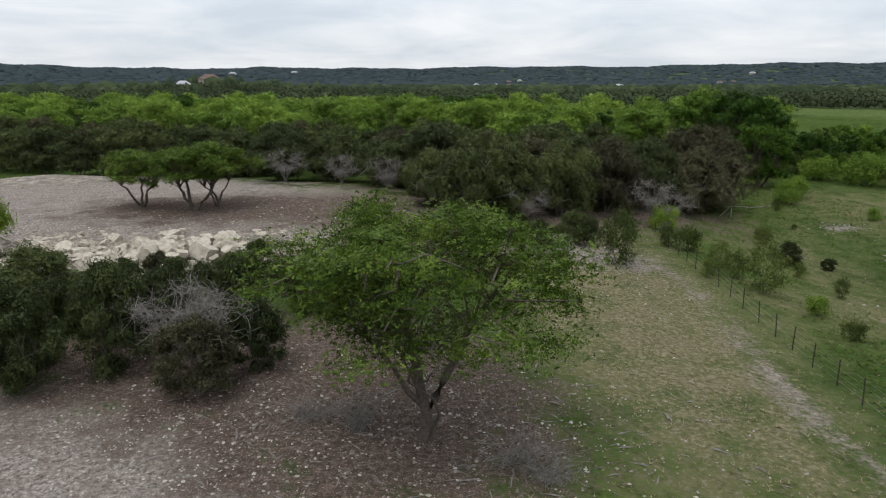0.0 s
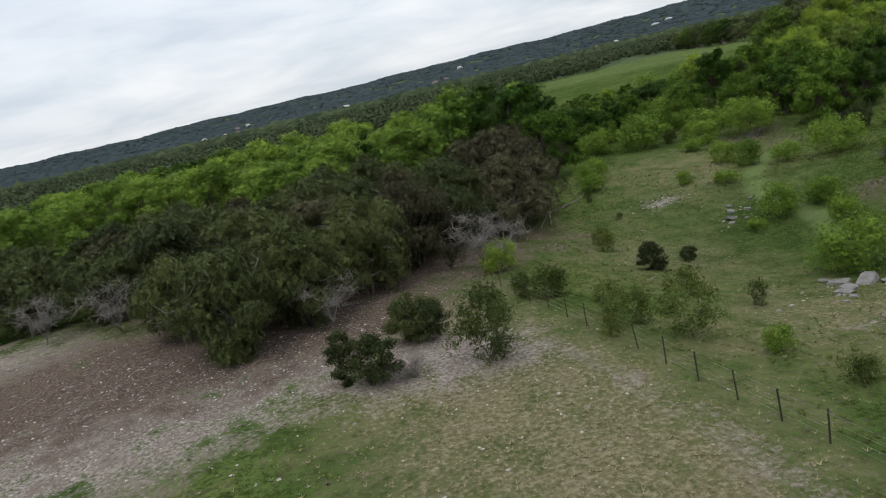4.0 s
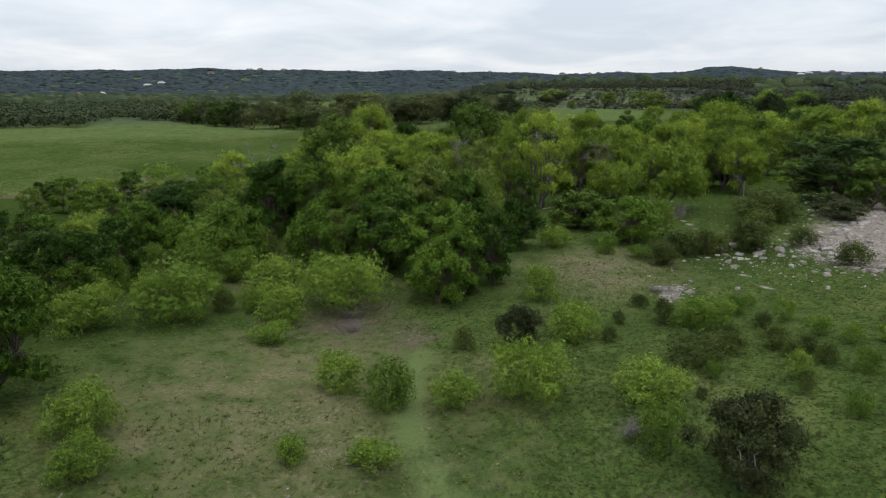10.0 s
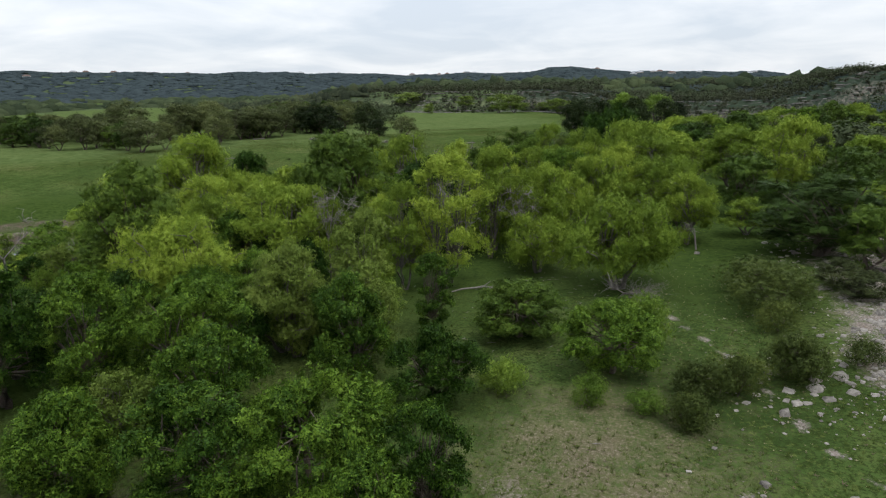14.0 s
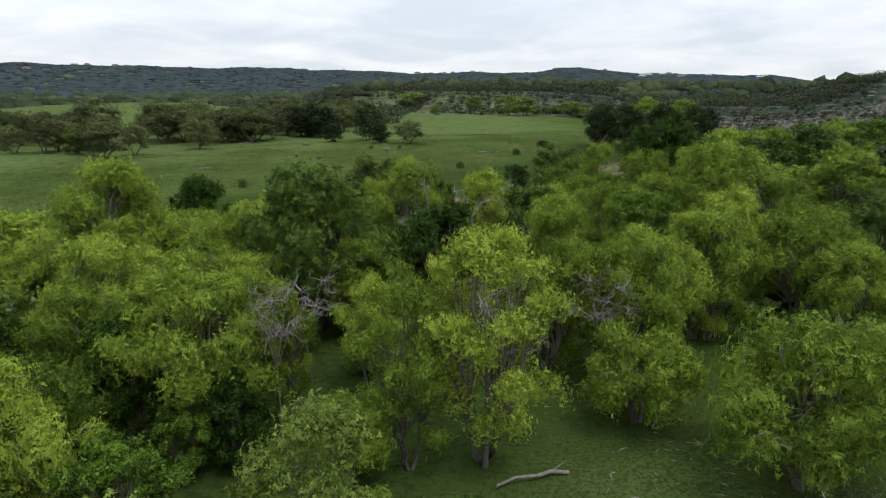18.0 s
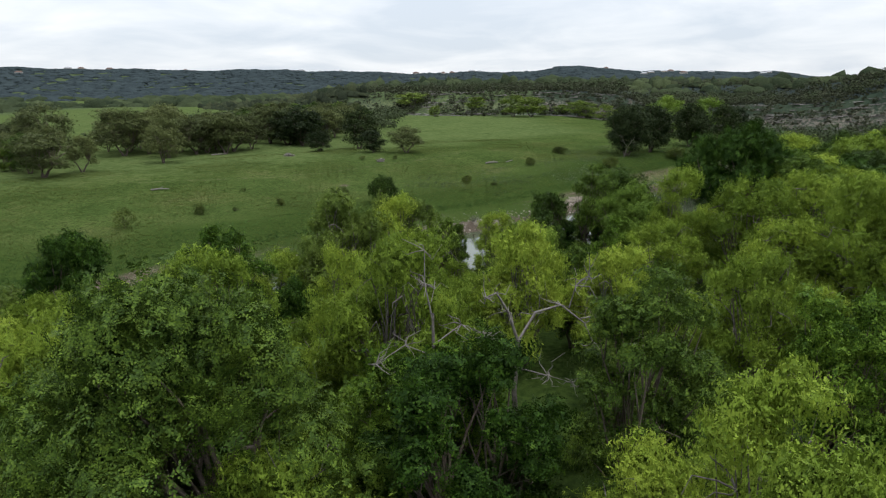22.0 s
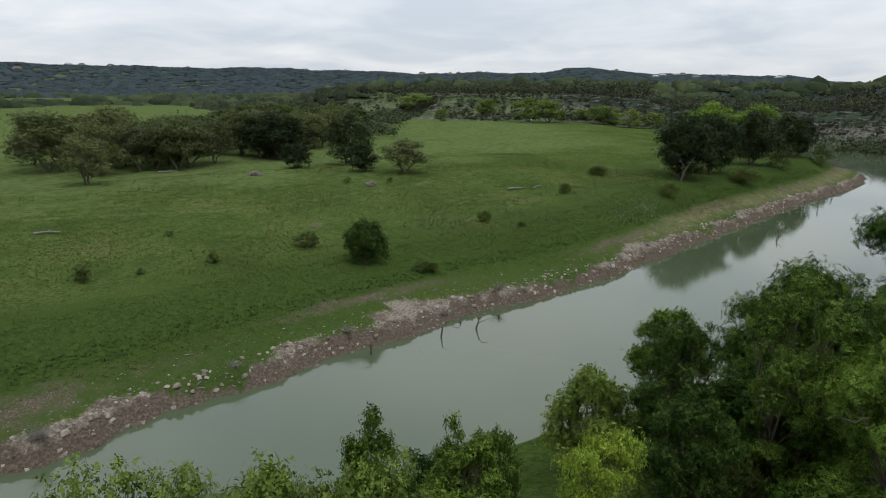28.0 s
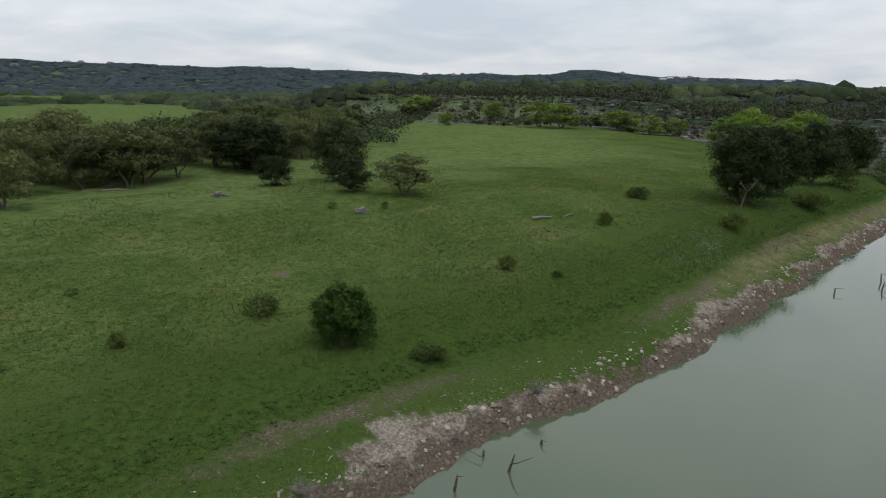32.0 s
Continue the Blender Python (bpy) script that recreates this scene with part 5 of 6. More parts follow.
def pile_of_rocks():
    pile = tagged(new("rock_pile"), "long heap of broken pale limestone slabs on bare ground", "rock pile")
    pile.location = (-23, 47.5, float(ground_z(-23, 47.5)))
    for i in range(300):
        u, v = stone_rng.uniform(0, 1), stone_rng.gauss(0, 0.5)
        x, y = -33.0 + 19.5 * u + 1.0 * v, 44.8 + 1.2 * u - 4.6 * v
        lift = max(0.0, 1.1 * (1 - v * v) * (0.55 + 0.45 * math.sin(7 * u + 1)))
        s = stone_rng.uniform(0.32, 0.7) if stone_rng.random() < 0.8 else stone_rng.uniform(0.8, 1.15)
        ob = under("stone", stone_rng.choice(BLOCKS), pile)
        z = float(ground_z(x, y)) + lift * stone_rng.uniform(0.55, 1.0) + 0.05
        ob.matrix_basis = pile.matrix_basis.inverted() @ Matrix.LocRotScale((x, y, z), Euler((stone_rng.gauss(0, 0.4), stone_rng.gauss(0, 0.4), stone_rng.uniform(0, 6.3))), (s * stone_rng.uniform(0.8, 1.3), s, s * stone_rng.uniform(0.7, 1.4)))


pile_of_rocks()


def lone_rock(name, meshes, x, y, s, label, category, group, sink=0.12, flat=1.0):
    ob = new(name, stone_rng.choice(meshes))
    ob.matrix_basis = Matrix.LocRotScale((x, y, float(ground_z(x, y)) + s * (0.2 - sink) * flat), Euler((stone_rng.gauss(0, 0.12), stone_rng.gauss(0, 0.12), stone_rng.uniform(0, 6.3))), (s * stone_rng.uniform(0.85, 1.35), s * stone_rng.uniform(0.7, 1.0), s * flat * stone_rng.uniform(0.8, 1.1)))
    tagged(ob, label, category, group)


for x, y, s in ((36.2, 49.6, 1.0), (37.2, 48.5, 1.15), (35.4, 48.2, 0.9), (34.2, 47.4, 0.7), (36.6, 50.8, 0.6), (33.4, 46.2, 0.5), (37.9, 47.2, 0.8), (32.2, 45.6, 0.35)):
    lone_rock("boulder", BOULDERS, x, y, s, "weathered grey limestone boulder lying in grass", "boulder", "boulders in the hollow", flat=0.75)
for x, y, s in ((45.0, 67.6, 1.1), (46.0, 68.6, 0.8), (46.7, 69.6, 0.7), (47.1, 67.8, 0.6), (44.3, 66.8, 0.6), (49.0, 69.2, 0.5), (45.6, 66.4, 0.4)):
    lone_rock("boulder", BOULDERS, x, y, 0.72 * s, "pale limestone boulder lying in grass by the track", "boulder", "boulders by the track")
for x, y, s in ((104.1, 54.6, 3.4), (101.6, 54.0, 3.0), (102.9, 55.8, 2.2), (96.3, 51.0, 3.2), (98.6, 49.6, 3.4), (93.7, 48.4, 3.6), (92.2, 47.0, 3.0), (107.0, 57.2, 2.4), (109.5, 55.0, 2.6), (114.0, 53.0, 3.0), (119.0, 51.0, 2.6), (99.8, 52.2, 2.0),
                (84.7, 65.9, 1.2), (85.9, 65.2, 1.0), (83.6, 66.6, 1.3), (87.0, 64.6, 0.8), (100.2, 60.9, 1.3), (101.3, 60.2, 1.0), (99.5, 64.4, 1.2), (98.2, 65.2, 1.0), (97.0, 65.9, 0.9), (92.0, 67.5, 0.7), (89.0, 69.0, 0.6)):
    lone_rock("limestone_ledge", LEDGES, x, y, 0.36 * s, "flat pale limestone slab cropping out of thin soil", "rock", "limestone outcrop", 0.16, 0.6)


def scatter(name, label, category, seed, spots, size, build, mat):
    """Many small pieces as one mesh: build gives the corners of one piece and its faces."""
    rng = np.random.default_rng(seed)
    x, y = spots(rng)
    z = ground_z(x, y)
    n = len(x)
    pv, pf = build
    k = len(pv)
    a = rng.uniform(0, 6.283, n)
    s = rng.uniform(*size, n) * rng.uniform(0.6, 1.0, n)
    jit = pv[None] * rng.uniform(0.7, 1.3, (n, k, 1)) * rng.uniform(0.7, 1.3, (n, 1, 3))
    ca, sa = np.cos(a)[:, None], np.sin(a)[:, None]
    v = np.stack([x[:, None] + s[:, None] * (ca * jit[..., 0] - sa * jit[..., 1]), y[:, None] + s[:, None] * (sa * jit[..., 0] + ca * jit[..., 1]), z[:, None] + s[:, None] * jit[..., 2]], -1).reshape(-1, 3)
    f = (pf[None] + (np.arange(n) * k)[:, None, None]).reshape(-1, pf.shape[1])
    return tagged(new(name, mesh_of(name, v, f, mat)), label, category, "", "stuff")


PEBBLE = (np.array([(0.5, 0, 0.05), (0.12, 0.42, 0.02), (-0.42, 0.2, 0.05), (-0.38, -0.3, 0.0), (0.15, -0.42, 0.05), (0.22, 0.1, 0.32), (-0.2, -0.08, 0.28)]),
          np.array([(0, 1, 5), (1, 2, 5), (2, 6, 5), (2, 3, 6), (3, 4, 6), (4, 0, 5), (4, 5, 6)]))
fan = []
for i in range(4):
    a = i * 1.65 + 0.3
    fan += [(0.10 * math.cos(a + 1.4), 0.10 * math.sin(a + 1.4), 0.0), (0.10 * math.cos(a - 1.4), 0.10 * math.sin(a - 1.4), 0.0), (0.55 * math.cos(a), 0.55 * math.sin(a), 0.42)]
TUFT = (np.array(fan), np.arange(12).reshape(-1, 3))


def around(*blobs):
    """Spots round several centres: x, y, spread in x and y, count."""
    def spots(rng):
        xs = np.concatenate([rng.normal(cx, sx, c) for cx, cy, sx, sy, c in blobs])
        ys = np.concatenate([rng.normal(cy, sy, c) for cx, cy, sx, sy, c in blobs])
        return xs, ys
    return spots


scatter("loose_stones", "scattered pale limestone chips over bare soil", "stones", 41, around((-1, 25, 6, 3.5, 1300), (-18, 54, 9, 6, 1600), (3, 58, 6, 5, 1300), (-11, 21, 5, 4, 1500), (-24, 72, 14, 6, 700), (12, 46, 3, 5, 300)), (0.05, 0.20), PEBBLE, LIMESTONE)
scatter("outcrop_stones", "broken limestone rubble round the outcrop", "stones", 42, around((124, 49, 13, 5, 1500), (108, 46, 9, 4, 500), (104, 54, 6, 3, 600), (85, 66, 1.6, 0.6, 130), (100, 60, 4, 3, 120), (44, 76, 2, 1, 40), (35, 47, 2.4, 1.8, 50), (46, 68, 1.6, 1.4, 30)), (0.09, 0.36), PEBBLE, OUTCROP)


CLOD = (np.array([(-0.6, -0.5, -0.3), (0.6, -0.55, -0.3), (0.65, 0.5, -0.3), (-0.55, 0.55, -0.3), (-0.45, -0.4, 0.3), (0.4, -0.35, 0.34), (0.45, 0.35, 0.28), (-0.4, 0.4, 0.34)]),
        np.array([(0, 1, 5, 4), (1, 2, 6, 5), (2, 3, 7, 6), (3, 0, 4, 7), (4, 5, 6, 7)]))
scatter("outcrop_slabs", "low broken limestone ledges in thin soil", "rock ledges", 49, around((124, 49, 12, 4.5, 420), (104, 54, 5, 2.6, 170), (85, 66, 1.6, 0.6, 36), (100, 62, 3, 2, 30)), (0.15, 0.75), CLOD, OUTCROP)


scatter("pile_rubble", "small broken limestone between the slabs of the rock pile", "stones", 53, around((-29, 46, 4, 3.2, 420), (-22, 47, 4, 3.0, 420), (-16, 47, 3, 2.6, 300)), (0.15, 0.6), CLOD, PILESTONE)


def along_bank(lo, hi, count):
    def spots(rng):
        x = rng.uniform(185, 430, count * 3)
        y = np.interp(x, RIVER_X, RIVER_Y) + rng.uniform(-4, 30, count * 3)
        b = from_bank(x, y)
        keep = (b > lo) & (b < hi)
        return x[keep][:count], y[keep][:count]
    return spots


scatter("bank_rubble", "crumbling tan marl and stones along the cut bank", "bank rubble", 43, along_bank(0.2, 4.2, 3000), (0.08, 0.34), PEBBLE, BANKROCK)
scatter("bank_clods", "broken clods of tan marl fallen from the cut bank", "bank rubble", 50, along_bank(0.2, 3.8, 3600), (0.12, 0.55), CLOD, BANKROCK)
WET_EARTH = stone_material("wet_bank_earth", (0.032, 0.023, 0.017), (0.070, 0.052, 0.040), (0.13, 0.102, 0.080), 1.2)
scatter("wet_clods", "dark brown wet earth clods at the foot of the bank", "bank rubble", 59, along_bank(-0.3, 1.3, 2600), (0.12, 0.5), CLOD, WET_EARTH)
scatter("bank_stones", "pale flood-washed stones above the waterline", "stones", 44, along_bank(2.0, 7.0, 900), (0.08, 0.36), PEBBLE, OUTCROP)
scatter("bank_weeds", "coarse green weeds on the grassy bench of the bank", "weeds", 45, along_bank(9.5, 24.0, 16000), (0.15, 0.55), TUFT, LEAF_LUSH)


def pasture_spots(rng):
    x, y = rng.uniform(195, 400, 190000), rng.uniform(70, 245, 190000)
    b = from_bank(x, y)
    patch = np.sin(x * 0.11 + 2 * np.sin(y * 0.05)) * np.sin(y * 0.13 + x * 0.03) + rng.uniform(-0.6, 0.8, len(x))
    keep = (b > 7) & (b < 110) & (patch > 0.25)
    return x[keep], y[keep]


def meadow_spots(rng):
    x, y = rng.uniform(19.5, 118, 52000), rng.uniform(28, 104, 52000)
    keep = (rng.uniform(0, 1, len(x)) > 0.9 * bump(x, y, 128, 50, 22, 9)) & (along(x, y, TRACK) > 1.0) & (along(x, y, FOOTPATH) > 0.5) & (x > 18 + 0.2 * np.maximum(0, y - 60))
    keep &= wobble(0.5 * x, 0.5 * y) + rng.uniform(-0.5, 0.9, len(x)) > 0
    return x[keep], y[keep]


scatter("scarp_grass", "tall dark green grass along the crest of the bank", "grass", 57, along_bank(10.6, 14.2, 9000), (0.35, 0.85), TUFT, LEAF_SCARP)
scatter("pasture_weeds", "uneven tufts of weeds and grass over the green pasture", "grass", 46, pasture_spots, (0.18, 0.7), TUFT, LEAF_WEED)
scatter("meadow_grass", "tufts of green and drying grass over the meadow", "grass", 47, meadow_spots, (0.16, 0.45), TUFT, LEAF_WEED)
TWIG = (np.array([(-0.5, 0.0, 0.02), (0.1, 0.06, 0.06), (0.5, -0.03, 0.03), (0.1, -0.02, 0.10)]), np.array([(0, 1, 3), (1, 2, 3), (0, 3, 2)]))
scatter("flood_twigs", "grey flood-washed sticks lying along the bank", "driftwood", 54, along_bank(1.0, 7.5, 900), (0.3, 1.4), TWIG, WOOD_DEAD)
scatter("wood_litter", "fallen grey sticks on the ground under the trees", "dead wood", 55, around((0, 24, 6, 4, 500), (-4, 60, 7, 4, 260), (16, 72, 9, 5, 220), (118, 80, 10, 7, 220)), (0.25, 1.0), TWIG, WOOD_DEAD)
scatter("pale_weeds", "patch of pale grey-green thistles near the bank", "weeds", 51, around((327, 114, 4.5, 2.2, 420), (318, 119, 2.0, 2.0, 90)), (0.3, 0.8), TUFT, plain("pale_thistle", (0.15, 0.19, 0.11), 0.8))
def bench_spots(rng):
    x, y = rng.uniform(285, 460, 46000), rng.uniform(45, 160, 46000)
    b = from_bank(x, y)
    keep = (b > 13 + 3 * np.sin(x * 0.09)) & (b < 42 + 6 * np.sin(x * 0.07)) & (np.sin(x * 0.21) * np.sin(y * 0.27 + x * 0.05) + rng.uniform(-0.5, 0.9, len(x)) > 0)
    return x[keep], y[keep]


LEAF_BENCH = leaf_material("leaf_grey_weed", (0.040, 0.058, 0.026), (0.082, 0.112, 0.052), (0.150, 0.180, 0.094), 0.2, 0.8)
scatter("bench_weeds", "knee-high grey-green weeds on the bench below the oaks", "weeds", 58, bench_spots, (0.3, 0.85), TUFT, LEAF_BENCH)
scatter("dead_weeds", "sparse brown dead weeds and twigs in the grass", "weeds", 52, around((62, 56, 24, 14, 900), (275, 160, 40, 26, 900), (90, 72, 12, 8, 350)), (0.15, 0.45), TUFT, plain("dead_weed", (0.105, 0.08, 0.05), 0.9))
HAY = plain("dry_grass_blade", (0.24, 0.21, 0.12), 0.9)
scatter("dry_grass", "pale dry grass tufts on the mown strip by the fence", "grass", 48, around((11, 36, 5, 15, 5200), (52, 82, 10, 10, 500), (30, 43, 7, 5, 700), (110, 68, 12, 6, 1200), (33, 62, 6, 10, 400)), (0.10, 0.30), TUFT, HAY)


# ---------------------------------------------------------------- earth mound
def mound(x, y, rx, ry, h):
    vs, fs, k, rings = [], [], 26, 7
    for r in range(rings):
        u = r / (rings - 1)
        for i in range(k):
            a = 2 * math.pi * i / k
            q = (1 - u) * (1 + 0.12 * math.sin(3 * a + 1) + 0.07 * math.sin(7 * a))
            px, py = x + rx * q * math.cos(a), y + ry * q * math.sin(a)
            vs.append((px, py, float(ground_z(px, py)) - 0.1 + h * (u ** 0.8) * (1 + 0.12 * math.sin(2 * a))))
    for r in range(rings - 1):
        for i in range(k):
            j = (i + 1) % k
            fs.append((r * k + i, r * k + j, (r + 1) * k + j, (r + 1) * k + i))
    tagged(new("earth_mound", mesh_of("earth_mound", vs, fs, BANKROCK, True)), "low mound of reddish bare earth beside the thicket", "earth mound")


mound(-54, 94, 14, 5, 0.9)

# ---------------------------------------------------------------- fence and its end brace
RUST = plain("rusty_steel", (0.055, 0.045, 0.038), 0.7, 0.4)
WIRE = plain("galvanised_wire", (0.28, 0.28, 0.27), 0.5, 0.8)
CEDAR = bark_material("cedar_post", (0.12, 0.108, 0.093), (0.30, 0.275, 0.24), 7)


def post_mesh():
    bm = bmesh.new()
    for w, d, ox, oy in ((0.055, 0.012, 0, 0), (0.012, 0.05, 0, 0.028)):
        m = Matrix.Translation((ox, oy, 0.5)) @ Matrix.Diagonal((w, d, 1.7, 1))
        bmesh.ops.create_cube(bm, size=1, matrix=m)
    me = bpy.data.meshes.new("steel_post")
    bm.to_mesh(me)
    bm.free()
    me.materials.append(RUST)
    return me


fence = tagged(new("wire_fence"), "ranch fence of thin rusty steel posts and wire", "fence")
fence.location = (18.75, 22.0, float(ground_z(18.75, 22.0)))
POST = post_mesh()
tops = []
for i in range(20):
    y = 20.3 + 2.12 * i
    x = 18.75 + 0.06 * math.sin(i * 1.7)
    z = float(ground_z(x, y))
    ob = under("post", POST, fence)
    ob.matrix_basis = Matrix.Translation(-fence.location) @ pose(x, y, z, stone_rng.gauss(0, 2.5), stone_rng.gauss(0, 2.5), 0)
    tops.append((x, y, z))
for level in (0.3, 0.6, 0.9, 1.2):
    pts = [(x + 0.03 - 18.75, y - 22.0, z + level - fence.location.z) for x, y, z in tops]
    under("wire", mesh_of("wire", *tubes([(pts, [0.006] * len(pts))], 3), WIRE), fence)

brace = tagged(new("fence_brace"), "weathered pale cedar corner post with a leaning brace", "fence post")
brace.location = (32.4, 77.4, float(ground_z(32.4, 77.4)))
under("post", mesh_of("cedar_post", *tubes([([(0, 0, -0.3), (0.02, 0, 0.8), (0, 0.02, 1.7)], [0.065, 0.06, 0.055])], 8), CEDAR), brace)
under("brace", mesh_of("cedar_brace", *tubes([([(0.02, 0, 1.5), (-0.8, -0.3, 0.75), (-1.7, -0.6, 0.0)], [0.04, 0.04, 0.035])], 7), CEDAR), brace)
under("rail", mesh_of("cedar_rail", *tubes([([(0, 0, 1.3), (1.3, 0.8, 1.15), (2.6, 1.6, 0.95)], [0.045, 0.04, 0.04])], 6), CEDAR), brace)


# ---------------------------------------------------------------- dead wood
def brush_mesh(seed, count, spread, height, thick=0.009):
    rng = np.random.default_rng(seed)
    br = []
    for _ in range(count):
        a = rng.uniform(0, 6.283)
        r = spread * rng.uniform(0.4, 1.0)
        tip = np.array([math.cos(a) * r, math.sin(a) * r, height * rng.uniform(0.25, 1.0)])
        base = rng.normal(0, 0.12, 3) * np.array([1, 1, 0]) * spread
        pts = bent(rng, base + np.array([0, 0, -0.05]), tip, 0.15 * height, 5, 0.09)
        br.append((pts, thick * np.array([1, 0.8, 0.6, 0.4, 0.2])))
        for _ in range(4):
            i = rng.integers(2, 5)
            side = pts[i] + rng.normal(0, 0.28, 3) * spread * 0.8
            side[2] = max(side[2], 0.05)
            br.append((bent(rng, pts[i], side, 0.03, 3, 0.08), thick * np.array([0.4, 0.3, 0.12])))
    return mesh_of("dead_brush", *tubes(br, 3), WOOD_DEAD)


BRUSH = [brush_mesh(200 + i, 64, 1.5, 1.7, 0.015) for i in range(3)]
for i, (x, y, s, h) in enumerate(((-6.0, 79.8, 1.6, 2.2), (1.0, 60.5, 1.3, 1.6), (-3.2, 24.4, 1.0, 0.9), (2.6, 22.4, 1.2, 0.6), (-5.2, 25.2, 1.1, 0.4),
                                 (3.6, 21.2, 1.0, 0.4), (8.6, 49.5, 0.9, 0.8), (68.5, 88.5, 1.2, 0.6), (66.0, 86.5, 1.0, 0.5), (59.0, 63.0, 1.0, 0.5), (84.6, 67.4, 0.8, 0.4), (117.5, 72.0, 1.6, 1.2), (121.0, 105.0, 1.2, 1.0))):
    ob = new("dead_brush", BRUSH[i % 3])
    ob.matrix_basis = Matrix.LocRotScale((x, y, float(ground_z(x, y))), Euler((0, 0, 1.9 * i)), (s, s, h))
    tagged(ob, "tangle of bare grey dead branches on the ground", "dead brush", "dead brush")


def dead_tree(x, y, seed, trunk, limbs, label, sink=0.0, thin=1.0):
    """A leafless tree: trunk as (offset x, offset y, z, radius) and limbs as chains of the same."""
    rng = np.random.default_rng(seed)
    base = tagged(new("dead_tree"), label, "dead tree", "dead trees")
    base.location = (x, y, float(ground_z(x, y)) - sink)
    t = np.array(trunk, float)
    under("trunk", mesh_of("dead_trunk", *tubes([(t[:, :3], 0.48 * t[:, 3])], 9), BARK_GREY, True), base)
    for chain in limbs:
        c = np.array(chain, float)
        br = [(c[:, :3], 0.36 * c[:, 3])]
        for _ in range(16 if thin == 1.0 else 24):
            i = rng.integers(1, len(c))
            d = directions(rng, 1, -0.6)[0] * rng.uniform(0.5, 1.6)
            br.append((bent(rng, c[i, :3], c[i, :3] + d, -0.05, 4, 0.14), max(thin, 0.5) * np.array([0.030, 0.022, 0.014, 0.006])))
        under("limb", mesh_of("dead_limb", *tubes(br, 6), WOOD_DEAD, True), base)


grow("brown", -10.2, 26.8, 3.6, 1.7, "near", "half-dead grey-brown juniper with bare twigs below", "junipers by the rock pile")
grow("brown", 31.4, 60.4, 1.1, 0.6, "near", "small juniper with rust-brown dead needles in grass", "meadow shrubs")
grow("elm", 252.0, 74.0, 16.0, 7.5, "near", "very tall round-crowned tree on the wooded river bank", "riverside trees")
grow("oak", 260.6, 153.2, 6.6, 3.7, "near", "dense round dark green bush standing alone on pasture", "pasture bushes", "bush")
for x, y, h, r in ((291, 66, 19, 7.5), (301, 67, 20, 8.0), (312, 60, 18, 7.5)):
    grow("mesquite", x, y, h, r, "near", "very tall light green tree on the wooded river bank", "riverside trees")
dead_tree(119.3, 91.6, 1, [(0, 0, -0.3, 0.42), (0.1, 0, 2.2, 0.34), (-0.15, -0.1, 4.6, 0.3), (-0.5, -0.1, 6.6, 0.26), (-1.1, -0.2, 8.2, 0.22)],
          [[(-1.1, -0.2, 8.0, 0.2), (-2.0, -0.3, 9.2, 0.16), (-2.2, -0.5, 10.2, 0.09), (-2.8, -0.3, 10.8, 0.03)], [(-0.7, -0.1, 7.2, 0.2), (0.2, -0.6, 8.6, 0.15), (1.2, -1.0, 9.6, 0.1), (1.6, -1.4, 10.9, 0.03)],
           [(-0.4, 0, 6.2, 0.16), (1.0, -1.2, 6.9, 0.12), (2.0, -2.2, 6.6, 0.07), (3.0, -2.6, 6.9, 0.03)], [(-1.0, 0, 7.9, 0.12), (0.2, 0.9, 9.4, 0.08), (0.8, 1.2, 10.6, 0.03)]],
          "tall grey dead-topped tree with a split bleached trunk")
dead_tree(150.6, 100.8, 2, [(0, 0, -0.3, 0.40), (-0.2, 0, 3.5, 0.34), (-0.4, 0.2, 7.0, 0.28), (0.1, 0.1, 9.6, 0.24)],
          [[(0.1, 0.1, 9.4, 0.24), (-0.3, 0.6, 11.2, 0.2), (-0.8, 1.1, 12.3, 0.15), (-1.4, 1.5, 12.2, 0.08)], [(0.1, 0.1, 9.6, 0.22), (0.9, -0.6, 10.9, 0.19), (1.6, -1.8, 11.2, 0.16), (2.0, -3.0, 10.2, 0.13), (2.3, -3.5, 9.0, 0.09), (2.2, -3.9, 7.8, 0.03)],
           [(1.9, -2.7, 10.4, 0.13), (2.3, -3.7, 10.6, 0.1), (2.6, -4.8, 9.9, 0.06), (2.9, -5.6, 9.0, 0.02)], [(1.8, -2.2, 11.0, 0.11), (2.0, -2.5, 12.2, 0.08), (2.3, -3.1, 12.7, 0.03)], [(-0.2, 0.1, 8.2, 0.12), (0.6, -1.4, 7.6, 0.07), (1.0, -2.6, 7.2, 0.03)]],
          "dead tree with twisted bleached limbs arching over the wood", 0.9)
dead_tree(148.6, 104.6, 3, [(0, 0, -0.3, 0.34), (0.1, 0, 4, 0.26), (-0.1, 0.2, 8, 0.2), (0.1, 0.3, 10.4, 0.14)],
          [[(0.1, 0.3, 10.0, 0.14), (-0.2, 0.6, 12.0, 0.1), (0.1, 0.7, 13.6, 0.03)], [(-0.1, 0.2, 8.2, 0.12), (-1.5, 1.2, 9.2, 0.08), (-2.8, 2.2, 8.6, 0.03)], [(0, 0.2, 8.8, 0.12), (1.1, -0.9, 9.6, 0.08), (1.8, -1.9, 9.0, 0.03)], [(0, 0.2, 7.2, 0.1), (-1.0, 1.9, 7.0, 0.06), (-1.9, 2.9, 6.0, 0.02)]],
          "half-dead tree with a bare grey upper trunk")
